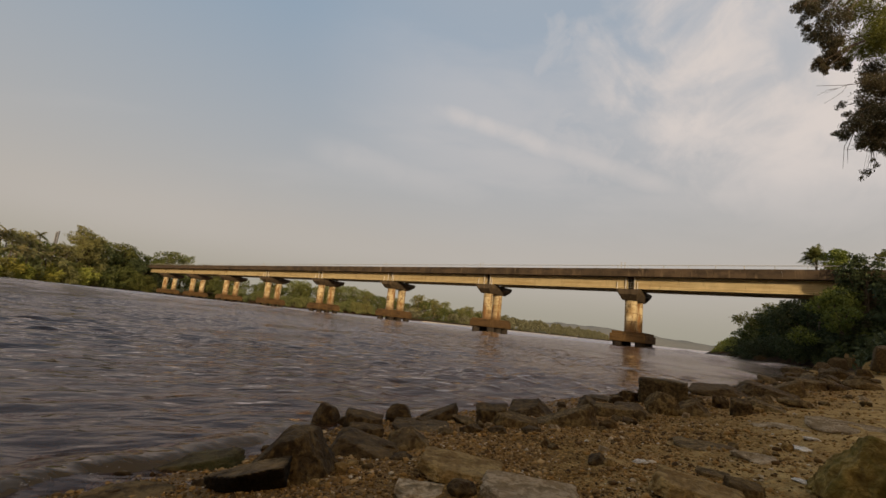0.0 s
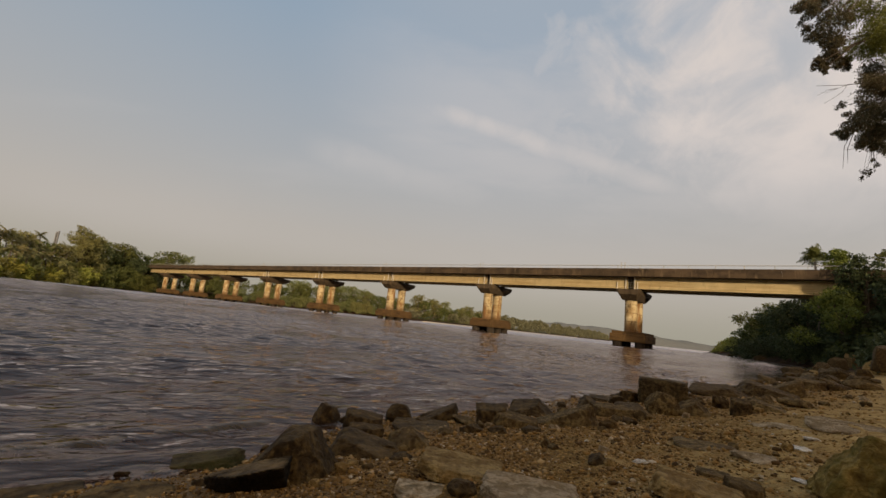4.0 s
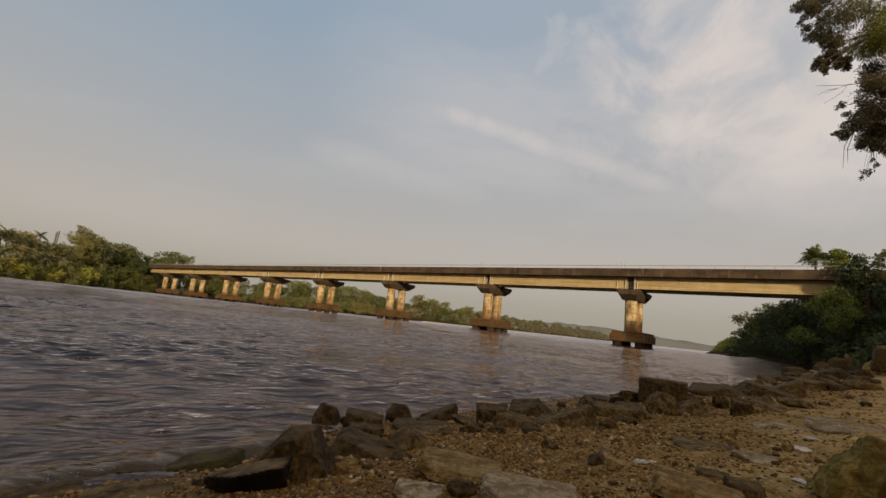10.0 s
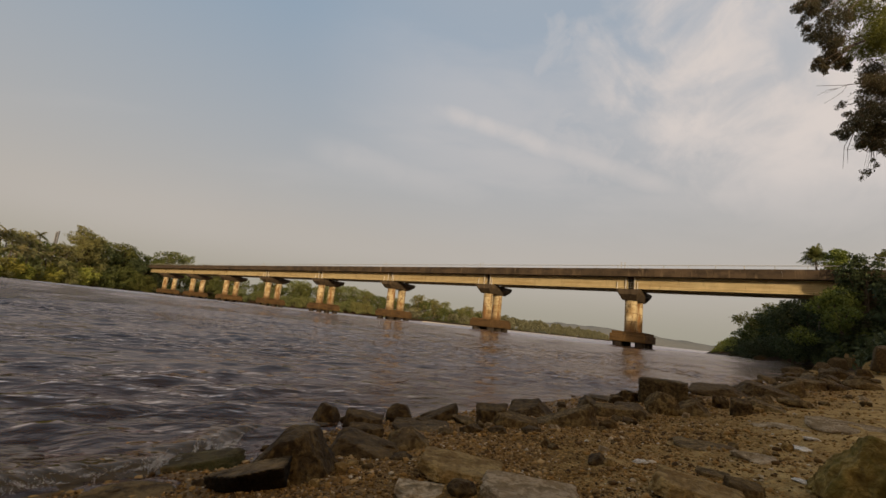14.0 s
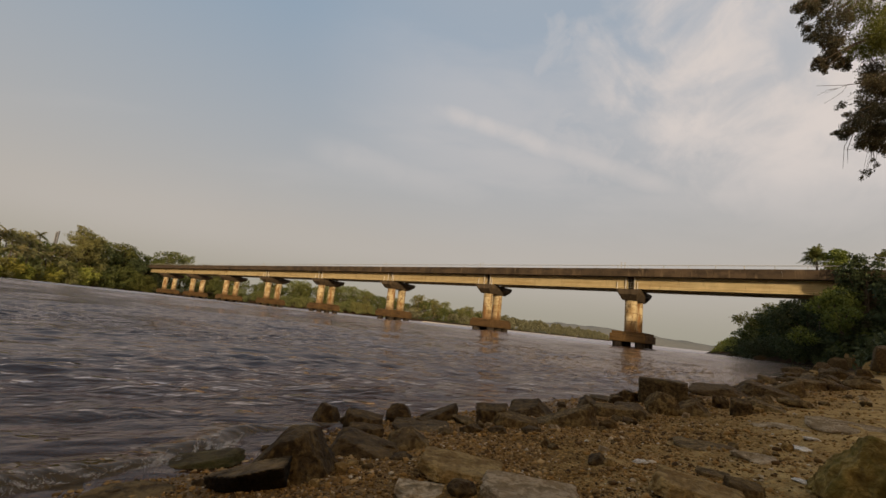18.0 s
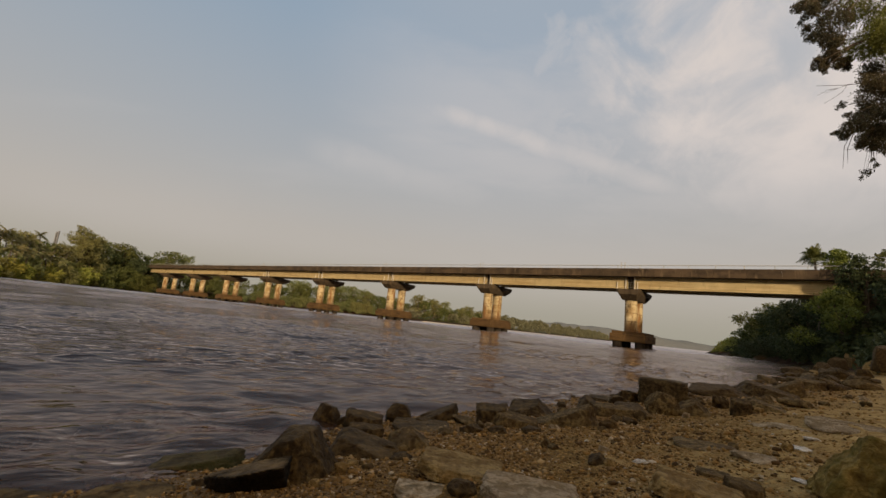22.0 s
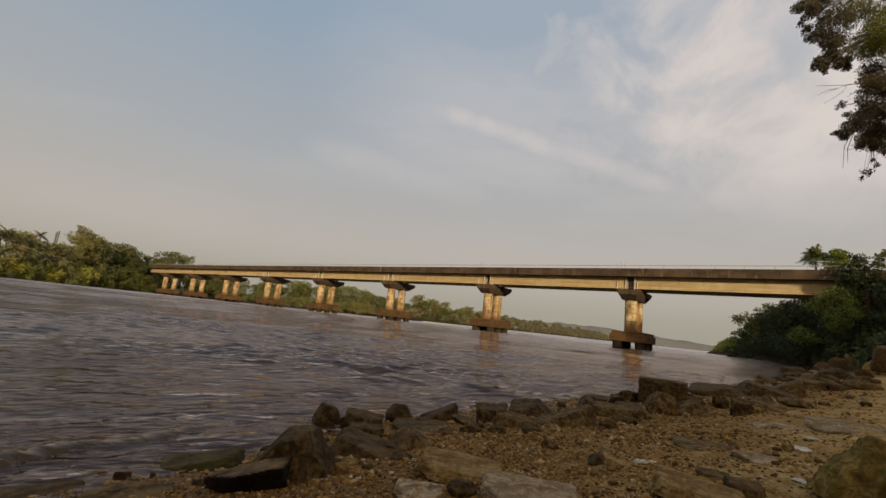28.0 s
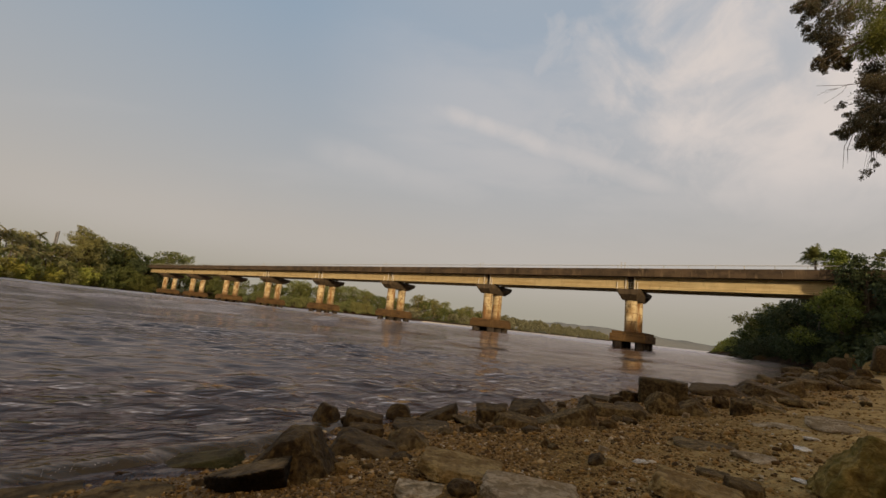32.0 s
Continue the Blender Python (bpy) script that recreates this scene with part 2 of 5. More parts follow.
def concrete_material(name, base, stain, streak, amount=0.5, bands=0.0, flow=(1.6, 1.6, 0.16), lift=1.2):
    s = Stuff(name, 0.88, 0.25)
    c = s.mix(s.ramp(s.noise(0.9, 5), (0.35, 0.0), (0.7, 1.0)), base, tuple(v * 0.78 for v in base))
    runs = s.noise(1.0, 5, 0.6, flow)
    c = s.mix(s.ramp(runs, (0.56 - 0.16 * amount, 0.0), (0.74 - 0.1 * amount, 0.9)), c, stain)
    c = s.mix(s.ramp(s.noise(0.6, 6, 0.65, (2.4, 2.4, 0.5)), (0.58, 0.0), (0.72, 0.75)), c, streak)
    # each panel has weathered in its own way
    c = s.mix(s.remap(s.each(), 0, 1, 0.0, 0.35), c, stain)
    if bands:
        rise = s.math("FRACT", s.math("DIVIDE", s.height(), lift), 0.0)
        c = s.mix(s.ramp(rise, (0.0, bands), (0.05, bands * 0.4), (0.12, 0.0)), c, stain)
    s.color(c)
    s.bump(s.math("ADD", s.noise(9, 6), s.noise(1.3, 3)), 0.35, 0.05)
    return s.mat


def column_material():
    """Cream concrete in lifts, with rust runs, dark mould and a brown foot."""
    s = Stuff("banded_column_concrete", 0.9, 0.2)
    z = s.height()
    c = s.mix(s.ramp(s.noise(0.8, 5, 0.6, world=True), (0.40, 0.0), (0.58, 1.0)), (0.36, 0.25, 0.12), (0.60, 0.49, 0.30))
    c = s.mix(s.ramp(s.noise(0.9, 5, 0.62, (1.3, 1.3, 0.35), 0.4, True), (0.50, 0.0), (0.62, 0.85)), c, (0.25, 0.11, 0.035))
    c = s.mix(s.ramp(s.noise(1.4, 5, 0.65, (1.2, 1.2, 0.6), 0.5, True), (0.56, 0.0), (0.66, 0.8)), c, (0.085, 0.05, 0.025))
    lift = s.math("FRACT", s.math("DIVIDE", z, 1.15), 0.0)
    c = s.mix(s.ramp(lift, (0.0, 0.75), (0.06, 0.3), (0.14, 0.0)), c, (0.14, 0.08, 0.035))
    foot = s.remap(s.math("ADD", z, s.math("MULTIPLY", s.noise(0.9, 4, world=True), 2.0)), 3.0, 5.0, 0.85, 0.0)
    c = s.mix(foot, c, (0.13, 0.062, 0.024))
    s.color(c)
    s.bump(s.math("ADD", s.noise(9, 6), s.noise(1.3, 3)), 0.35, 0.05)
    return s.mat


def bark_material(name, dark, light):
    s = Stuff(name, 0.9, 0.2)
    n = s.noise(5, 5, 0.6, (3, 3, 0.6))
    s.color(s.ramp(n, (0.35, dark), (0.7, light)))
    s.bump(n, 0.7, 0.03)
    return s.mat


def leaf_material(name, dark, mid, light, dry=None):
    s = Stuff(name, 0.6, 0.2)
    c = s.ramp(s.islands(), (0.0, dark), (0.55, mid), (1.0, light))
    c = s.mix(s.ramp(s.noise(0.35, 3, world=True), (0.38, 0.0), (0.66, 0.6)), c, light)
    c = s.mix(s.remap(s.each(), 0, 1, 0.0, 0.25), c, dark)
    one = s.math("FRACT", s.math("MULTIPLY", s.each(), 7.3), 0.0)
    c = s.mix(s.remap(one, 0.4, 1.0, 0.0, 0.28), c, (mid[0] * 1.7, mid[1] * 1.0, mid[2] * 0.9))
    if dry:
        c = s.mix(s.ramp(s.islands(), (0.86, 0.0), (0.9, 0.8)), c, dry)
    s.color(c)
    thin = s.t.nodes.new("ShaderNodeBsdfTranslucent")
    s.link(c, thin.inputs[0])
    both = s.t.nodes.new("ShaderNodeMixShader")
    both.inputs[0].default_value = 0.28
    s.link(s.b.outputs[0], both.inputs[1])
    s.link(thin.outputs[0], both.inputs[2])
    s.link(both.outputs[0], s.t.nodes["Material Output"].inputs[0])
    return s.mat


def plain_material(name, base, rough=0.6, metal=0.0, dirt=0.4):
    s = Stuff(name, rough, 0.4)
    s.color(s.mix(s.ramp(s.noise(6, 5), (0.4, 0.0), (0.75, dirt)), base, tuple(v * 0.4 for v in base)))
    s.b.inputs["Metallic"].default_value = metal
    return s.mat


def water_material(name="river_water", murk=0.35, brown=(0.056, 0.032, 0.019, 1), fine=1.0):
    s = Stuff(name, 0.05, 0.5)
    # wavelets drawn out along the crests, which run at 26 degrees to x
    lie = s.t.nodes.new("ShaderNodeMapping")
    lie.vector_type = "TEXTURE"
    lie.inputs["Rotation"].default_value = (0, 0, radians(26))
    s.link(s.co, lie.inputs[0])
    s.co = lie.outputs[0]
    gust = s.ramp(s.noise(0.22, 3, 0.55, (0.7, 1.4, 1.0)), (0.36, 0.25), (0.62, 1.0))
    chop = s.noise(4.6, 2, 0.5, (0.62, 1.25, 1.0), 0.25)
    small = s.noise(10.0, 2, 0.5, (0.6, 1.3, 1.0), 0.3)
    place = s.t.nodes.new("ShaderNodeSeparateXYZ")
    s.link(s.geo.outputs["Position"], place.inputs[0])
    # longer waves carry the open river
    swell = s.math("MULTIPLY", s.noise(1.1, 4, 0.6, (0.6, 1.2, 1.0), 0.3), s.remap(place.outputs[1], 7, 22, 0.0, 1.2))
    hgt = s.math("MULTIPLY", gust, s.math("ADD", s.math("MULTIPLY", chop, 0.42), s.math("MULTIPLY", small, 0.20)))
    normal = s.bump(s.math("ADD", hgt, swell), 1.0, 0.10)
    # the water lies smoother in the lee towards the bridge than off the beach
    offshore = s.math("SUBTRACT", s.math("MULTIPLY", place.outputs[1], 0.55), s.math("MULTIPLY", place.outputs[0], 0.83))
    lee = s.math("ADD", place.outputs[1], s.math("MULTIPLY", place.outputs[0], 0.7))
    s.link(s.math("MULTIPLY", s.math("MULTIPLY", s.remap(offshore, 1.7, 4.2, 1.5, 1.3), s.remap(lee, 5.0, 15.0, 1.0, 0.5)), fine), normal.node.inputs["Strength"])
    level = s.t.nodes.new("ShaderNodeMix")
    level.data_type = "VECTOR"
    s.link(s.remap(lee, 5.0, 14.0, 0.0, 0.62), level.inputs[0])
    s.link(s.geo.outputs["Normal"], level.inputs[4])
    level.inputs[5].default_value = (0, 0, 1)
    s.link(level.outputs[1], normal.node.inputs["Normal"])
    clear = s.t.nodes.new("ShaderNodeBsdfTransparent")
    clear.inputs[0].default_value = (0.72, 0.53, 0.36, 1)
    body = s.t.nodes.new("ShaderNodeBsdfDiffuse")
    s.link(s.mix(s.remap(offshore, 1.6, 4.5), tuple(v * 1.7 for v in brown[:3]), (brown[0] * 0.45, brown[1] * 0.48, brown[2] * 0.6)), body.inputs[0])
    inner = s.t.nodes.new("ShaderNodeMixShader")
    s.link(s.remap(offshore, 1.7, 4.2, murk, 0.97), inner.inputs[0])
    s.link(clear.outputs[0], inner.inputs[1])
    s.link(body.outputs[0], inner.inputs[2])
    gloss = s.t.nodes.new("ShaderNodeBsdfGlossy")
    s.link(s.math("ADD", s.remap(place.outputs[1], 4, 50, 0.06, 0.15), s.remap(place.outputs[1], 50, 110, 0.0, 0.27)), gloss.inputs["Roughness"])
    gloss.inputs[0].default_value = (0.80, 0.725, 0.72, 1)
    s.link(normal, gloss.inputs["Normal"])
    fres = s.t.nodes.new("ShaderNodeFresnel")
    fres.inputs[0].default_value = 1.33
    s.link(normal, fres.inputs["Normal"])
    out = s.t.nodes.new("ShaderNodeMixShader")
    s.link(fres.outputs[0], out.inputs[0])
    s.link(inner.outputs[0], out.inputs[1])
    s.link(gloss.outputs[0], out.inputs[2])
    s.link(out.outputs[0], s.t.nodes["Material Output"].inputs[0])
    return s.mat


M_GROUND, M_GRAVEL, M_WATER = ground_material(), gravel_material(), water_material()
M_SHALLOW = water_material("muddy_shallow_water", 0.80, (0.054, 0.035, 0.014, 1), 0.9)
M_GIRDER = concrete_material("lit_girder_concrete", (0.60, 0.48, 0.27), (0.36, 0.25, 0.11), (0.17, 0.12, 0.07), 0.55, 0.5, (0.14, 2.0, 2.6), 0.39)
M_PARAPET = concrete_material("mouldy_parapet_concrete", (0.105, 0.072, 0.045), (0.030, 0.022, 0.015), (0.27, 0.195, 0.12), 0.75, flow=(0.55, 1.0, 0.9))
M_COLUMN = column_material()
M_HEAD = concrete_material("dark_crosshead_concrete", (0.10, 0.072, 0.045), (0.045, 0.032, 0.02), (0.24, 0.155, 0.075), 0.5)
M_PILECAP = concrete_material("brown_pile_cap_concrete", (0.135, 0.078, 0.030), (0.05, 0.028, 0.012), (0.22, 0.14, 0.06), 0.6, flow=(0.5, 0.5, 2.2))
M_PILE = concrete_material("wet_pile_concrete", (0.05, 0.038, 0.028), (0.025, 0.02, 0.015), (0.09, 0.07, 0.05), 0.5)
M_RAIL = plain_material("weathered_white_painted_steel", (0.42, 0.40, 0.37), 0.6, 0.0)
M_PIPE = plain_material("white_plastic_pipe", (0.72, 0.68, 0.6), 0.5)
M_BARK = bark_material("grey_brown_bark", (0.05, 0.038, 0.026), (0.16, 0.12, 0.085))
M_PALMBARK = bark_material("palm_bark", (0.10, 0.08, 0.06), (0.25, 0.2, 0.15))
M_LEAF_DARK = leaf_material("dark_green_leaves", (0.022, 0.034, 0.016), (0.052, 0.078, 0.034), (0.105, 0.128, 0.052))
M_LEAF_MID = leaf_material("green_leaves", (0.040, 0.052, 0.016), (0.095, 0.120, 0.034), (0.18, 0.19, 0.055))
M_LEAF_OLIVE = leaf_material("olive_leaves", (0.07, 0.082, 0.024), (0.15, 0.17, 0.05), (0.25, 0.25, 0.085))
# pale, low-contrast copy: the sun on the far bank is put into the colour
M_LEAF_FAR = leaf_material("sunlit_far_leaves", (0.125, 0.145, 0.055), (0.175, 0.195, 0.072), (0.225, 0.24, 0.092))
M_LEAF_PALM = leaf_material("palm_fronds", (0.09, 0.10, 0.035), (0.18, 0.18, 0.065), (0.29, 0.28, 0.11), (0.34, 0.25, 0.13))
# light put into leaf colour: a darker copy for shaded branches, a brighter for sunlit
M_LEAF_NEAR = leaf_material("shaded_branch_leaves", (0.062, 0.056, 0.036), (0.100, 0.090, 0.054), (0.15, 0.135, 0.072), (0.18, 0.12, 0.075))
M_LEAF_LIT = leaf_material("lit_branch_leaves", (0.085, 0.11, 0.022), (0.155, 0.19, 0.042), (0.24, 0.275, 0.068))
M_REED = leaf_material("bright_bank_grass", (0.15, 0.175, 0.03), (0.27, 0.295, 0.055), (0.38, 0.38, 0.09))
M_FOAM = plain_material("white_foam", (0.8, 0.77, 0.74), 0.4, 0.0, 0.1)
M_SAND = plain_material("pale_sand", (0.55, 0.48, 0.38), 0.9)
M_TOWER = plain_material("pale_tower_concrete", (0.20, 0.20, 0.21), 0.9)


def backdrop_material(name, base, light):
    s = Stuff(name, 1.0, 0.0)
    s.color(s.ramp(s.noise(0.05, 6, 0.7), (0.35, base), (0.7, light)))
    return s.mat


# distance haze is painted into the greyed colours of hill and woods
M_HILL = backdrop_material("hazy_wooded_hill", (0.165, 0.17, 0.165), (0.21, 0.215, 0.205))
M_FARLEAF = leaf_material("haze_paled_woods", (0.11, 0.125, 0.075), (0.165, 0.178, 0.105), (0.225, 0.23, 0.14))

# ---- makers ----


def link_mesh(name, verts, faces, material, parent=None, label="", smooth=False):
    """One mesh object from arrays; faces is an (n, 3) or (n, 4) array or a list."""
    me = bpy.data.meshes.new(name)
    v = np.asarray(verts, np.float32)
    if isinstance(faces, np.ndarray):
        k = faces.shape[1]
        me.vertices.add(len(v))
        me.vertices.foreach_set("co", v.ravel())
        me.loops.add(faces.size)
        me.loops.foreach_set("vertex_index", faces.astype(np.int32).ravel())
        me.polygons.add(len(faces))
        me.polygons.foreach_set("loop_start", np.arange(0, faces.size, k, dtype=np.int32))
        me.update(calc_edges=True)
    else:
        me.from_pydata([tuple(p) for p in v], [], faces)
    if smooth:
        me.polygons.foreach_set("use_smooth", np.ones(len(me.polygons), bool))
    me.materials.append(material)
    ob = new(name, me)
    ob.parent = parent
    return tagged(ob, label)


def part(name, bm, material, parent, label=""):
    me = bpy.data.meshes.new(name)
    bm.to_mesh(me)
    bm.free()
    me.materials.append(material)
    ob = new(name, me)
    ob.parent = parent
    return tagged(ob, label)


def box(x0, x1, y0, y1, z0, z1, bevel=0.0, bm=None):
    bm = bm or bmesh.new()
    m = Matrix.Translation(((x0 + x1) / 2, (y0 + y1) / 2, (z0 + z1) / 2)) @ Matrix.Diagonal((abs(x1 - x0), abs(y1 - y0), abs(z1 - z0), 1))
    made = bmesh.ops.create_cube(bm, size=1, matrix=m)
    if bevel:
        edges = {e for v in made["verts"] for e in v.link_edges}
        bmesh.ops.bevel(bm, geom=list(edges), offset=bevel, segments=1, affect="EDGES")
    return bm


def rod(a, b, r, sides=8, r2=None, bm=None):
    bm = bm or bmesh.new()
    a, b = Vector(a), Vector(b)
    m = Matrix.Translation((a + b) / 2) @ (b - a).to_track_quat("Z", "Y").to_matrix().to_4x4()
    bmesh.ops.create_cone(bm, cap_ends=True, segments=sides, radius1=r, radius2=r if r2 is None else r2, depth=(b - a).length, matrix=m)
    return bm


def tube(points, radii, sides=7):
    """Vertices and faces of a bent tapered tube."""
    P = [Vector(p) for p in points]
    vs, fs = [], []
    for i, p in enumerate(P):
        way = (P[min(i + 1, len(P) - 1)] - P[max(i - 1, 0)]).normalized()
        u = way.orthogonal().normalized()
        w = way.cross(u)
        for k in range(sides):
            a = 6.2832 * k / sides
            vs.append(p + radii[i] * (math.cos(a) * u + math.sin(a) * w))
    for i in range(len(P) - 1):
        for k in range(sides):
            a, b = i * sides + k, i * sides + (k + 1) % sides
            fs.append((a, b, b + sides, a + sides))
    return vs, fs


def tubes(name, runs, material, parent, sides=7, label=""):
    vs, fs = [], []
    for points, radii in runs:
        v, f = tube(points, radii, sides)
        fs += [tuple(i + len(vs) for i in q) for q in f]
        vs += v
    return link_mesh(name, vs, fs, material, parent, label, True)


def leaves(rng, lobes, count, size, flat=0.0, long=1.7, droop=0.0, wide=0.42):
    """Leaf blades scattered through the outer part of round lobes (x, y, z, r[, squash])."""
    L = np.array([(*l[:4], l[4] if len(l) > 4 else 0.8) for l in lobes], float)
    share = L[:, 3] ** 2
    pick = rng.choice(len(L), count, p=share / share.sum())
    n = rng.normal(size=(count, 3))
    n /= np.linalg.norm(n, axis=1)[:, None]
    rad = L[pick, 3] * (rng.uniform(0.25, 1.0, count) ** 0.6 + np.abs(rng.normal(0, 0.14, count))) * (1 + 0.16 * np.sin(n[:, 0] * 9 + pick * 2.1) * np.cos(n[:, 2] * 8))
    c = L[pick, :3] + n * rad[:, None] * np.stack([np.ones(count), np.ones(count), L[pick, 4]], 1)
    a = rng.normal(size=(count, 3)) + 0.5 * n
    a[:, 2] = a[:, 2] * (1 - flat) - droop
    a /= np.linalg.norm(a, axis=1)[:, None]
    b = np.cross(a, rng.normal(size=(count, 3)))
    b /= np.linalg.norm(b, axis=1)[:, None] + 1e-9
    s = size * rng.uniform(0.55, 1.35, count)[:, None]
    v = np.stack([c - a * s * long / 2, c + b * s * wide, c + a * s * long / 2, c - b * s * wide], 1).reshape(-1, 3)
    return v, np.arange(count * 4).reshape(-1, 4)


def broad_tree(name, seed, height, spread, count, leaf, material, label, bottom=0.25, lobes=11):
    """A tree at the origin: tapered trunk, limbs, and a lobed crown of many leaves."""
    rng = np.random.RandomState(seed)
    root = new(name)
    tagged(root, label, "tree")
    L = []
    for i in range(lobes):
        a = i * 2.4 + rng.uniform(-0.5, 0.5)
        k = (i + 0.5) / lobes
        zz = height * (bottom + (0.95 - bottom) * k ** 0.8)
        out = spread * 0.5 * math.sin(math.pi * min(0.97, 0.28 + 0.66 * k)) * rng.uniform(0.35, 1.1)
        r = spread * rng.uniform(0.11, 0.2)
        mid = (out * math.cos(a), out * math.sin(a), min(zz, height - r * 0.6))
        L.append((*mid, r, rng.uniform(0.6, 0.9)))
        for _ in range(3):
            q = rng.normal(size=3)
            q /= np.linalg.norm(q)
            s = r * rng.uniform(0.35, 0.6)
            L.append((mid[0] + q[0] * r, mid[1] + q[1] * r, max(s * 0.5, min(mid[2] + q[2] * r * 0.8, height - s * 0.5)), s, rng.uniform(0.6, 1.0)))
    lean = rng.uniform(-0.06, 0.06, 2) * height
    top = Vector((lean[0], lean[1], height * 0.75))
    r0 = height * 0.022 + 0.06
    tubes("trunk", [([(0, 0, -0.4), (lean[0] * 0.2, lean[1] * 0.1, height * 0.25), (lean[0] * 0.7, lean[1] * 0.6, height * 0.5), top], [r0 * 1.3, r0, r0 * 0.7, r0 * 0.25])], M_BARK, root)
    runs = []
    for l in L[::8]:
        s = Vector((lean[0] * 0.5, lean[1] * 0.4, height * rng.uniform(0.25, 0.5)))
        e = Vector(l[:3])
        runs.append(([s, s.lerp(e, 0.5) + Vector((0, 0, height * 0.03)), e], [r0 * 0.5, r0 * 0.3, r0 * 0.1]))
    for run in runs:
        tubes("limb", [run], M_BARK, root, 5)
    v, f = leaves(rng, L, count, leaf)
    link_mesh("crown", v, f, material, root)
    return root


def palm_tree(name, seed, height, reach, label, fronds=22, lean=0.1, green=None, low=-0.45, high=2.0):
    rng = np.random.RandomState(seed)
    root = new(name)
    tagged(root, label, "palm tree")
    top = Vector((height * lean, height * lean * 0.4, height))
    tubes("trunk", [([(0, 0, -0.4), (height * lean * 0.15, 0, height * 0.35), (height * lean * 0.5, height * lean * 0.2, height * 0.7), top], [0.24, 0.17, 0.14, 0.12])], M_PALMBARK, root)
    vs, fs = [], []
    for i in range(fronds):
        a = i * 2.399 + rng.uniform(-0.2, 0.2)
        up = low + (high - low) * (i * 0.7549 % 1)
        ln = reach * rng.uniform(0.8, 1.1)
        out = Vector((math.cos(a), math.sin(a), 0))
        side = Vector((-math.sin(a), math.cos(a), 0))
        n = 24
        spine = []
        for k in range(n + 1):
            u = k / n
            spine.append(top + out * ln * u * (0.95 - 0.28 * abs(up)) + Vector((0, 0, ln * (up * 0.62 * u - (0.42 + 0.12 * up) * u * u))))
        for k in range(1, n):
            p, q = spine[k], spine[k + 1]
            span = (q - p)
            wide = reach * 0.26 * math.sin(math.pi * min(1, 0.12 + 0.85 * k / n))
            for sgn in (-1, 1):
                tip = p + span * 1.6 + side * sgn * wide * rng.uniform(0.85, 1.1) + Vector((0, 0, -wide * rng.uniform(0.35, 0.8)))
                b = len(vs)
                vs += [p, p + span * 1.0, tip]
                fs.append((b, b + 1, b + 2))
    link_mesh("crown", vs, fs, green or M_LEAF_PALM, root)
    return root


# a worn, rounded boulder: outward normal and distance of its few flat faces
ROUND = [((0.25, 0.1, 1), 0.86), ((-0.7, -0.3, 0.65), 0.84), ((0.75, -0.4, 0.5), 0.80), ((0.1, -0.9, 0.5), 0.88), ((0, 0, -1), 0.6)]


def rock_mesh(seed, w, d, h, boxy=False, detail=4, cuts=None):
    """A broken boulder: a ball cut by planes, the edges hardly softened, then roughened; it stands on z = 0."""
    rng = np.random.RandomState(seed)
    bm = bmesh.new()
    bmesh.ops.create_icosphere(bm, subdivisions=detail, radius=1)
    v = np.array([p.co for p in bm.verts])
    if boxy:
        cuts = [((1, 0, 0), 0.6), ((-1, 0, 0), 0.6), ((0, 1, 0), 0.6), ((0, -1, 0), 0.6), ((0, 0.02, 1), 0.6), ((0, 0, -1), 0.6), ((0.7, -0.7, 0.4), 0.86), ((-0.7, -0.6, 0.5), 0.9)]
    elif cuts is None:
        t = rng.uniform(-0.45, 0.45, 2)
        cuts = [((t[0], t[1], 1), rng.uniform(0.4, 0.62)), ((0, 0, -1), 0.5)]
        if seed % 3:
            a = rng.uniform(0, 6.28)
            cuts = [((math.cos(a) * 0.7, math.sin(a) * 0.5, 0.8), rng.uniform(0.42, 0.6)), ((-math.cos(a) * 0.6, -math.sin(a) * 0.6, 0.9), rng.uniform(0.45, 0.65)), ((0, 0, -1), 0.5)]
        for i in range(8):
            a = i * 0.785 + rng.uniform(-0.35, 0.35)
            cuts.append(((math.cos(a), math.sin(a), rng.normal() * 0.45), rng.uniform(0.5, 0.98)))
        for i in range(4):
            n = rng.normal(size=3)
            n[2] = abs(n[2])
            cuts.append((tuple(n), rng.uniform(0.62, 0.85)))
    r = np.zeros(len(v))
    for n, k in cuts:
        n = np.array(n) / np.linalg.norm(n)
        r += np.maximum((v @ n) / k, 1e-4) ** 60
    v = v * np.clip(r ** (-1 / 60.0), 0, 1.02 if cuts is ROUND else 1.35)[:, None]
    for size, amount in ((0.9, 0.022 if boxy else 0.16 if seed == 61 else 0.07), (0.35, 0.2 if seed == 61 else 0.05), (0.12, 0.09 if seed == 61 else 0.04), (0.05, 0.03 if seed == 61 else 0.016)):
        off = np.array([noise.noise(Vector(p) / size + Vector((seed * 1.7, 0, 0))) for p in v])
        v = v * (1 + amount * off)[:, None]
    lo, hi = v.min(0), v.max(0)
    v = (v - (lo + hi) / 2) / (hi - lo) * (w, d, h) + (0, 0, h / 2)
    for p, co in zip(bm.verts, v):
        p.co = co
        for f in p.link_faces:
            f.smooth = True
    me = bpy.data.meshes.new("boulder")
    bm.to_mesh(me)
    bm.free()
    return me


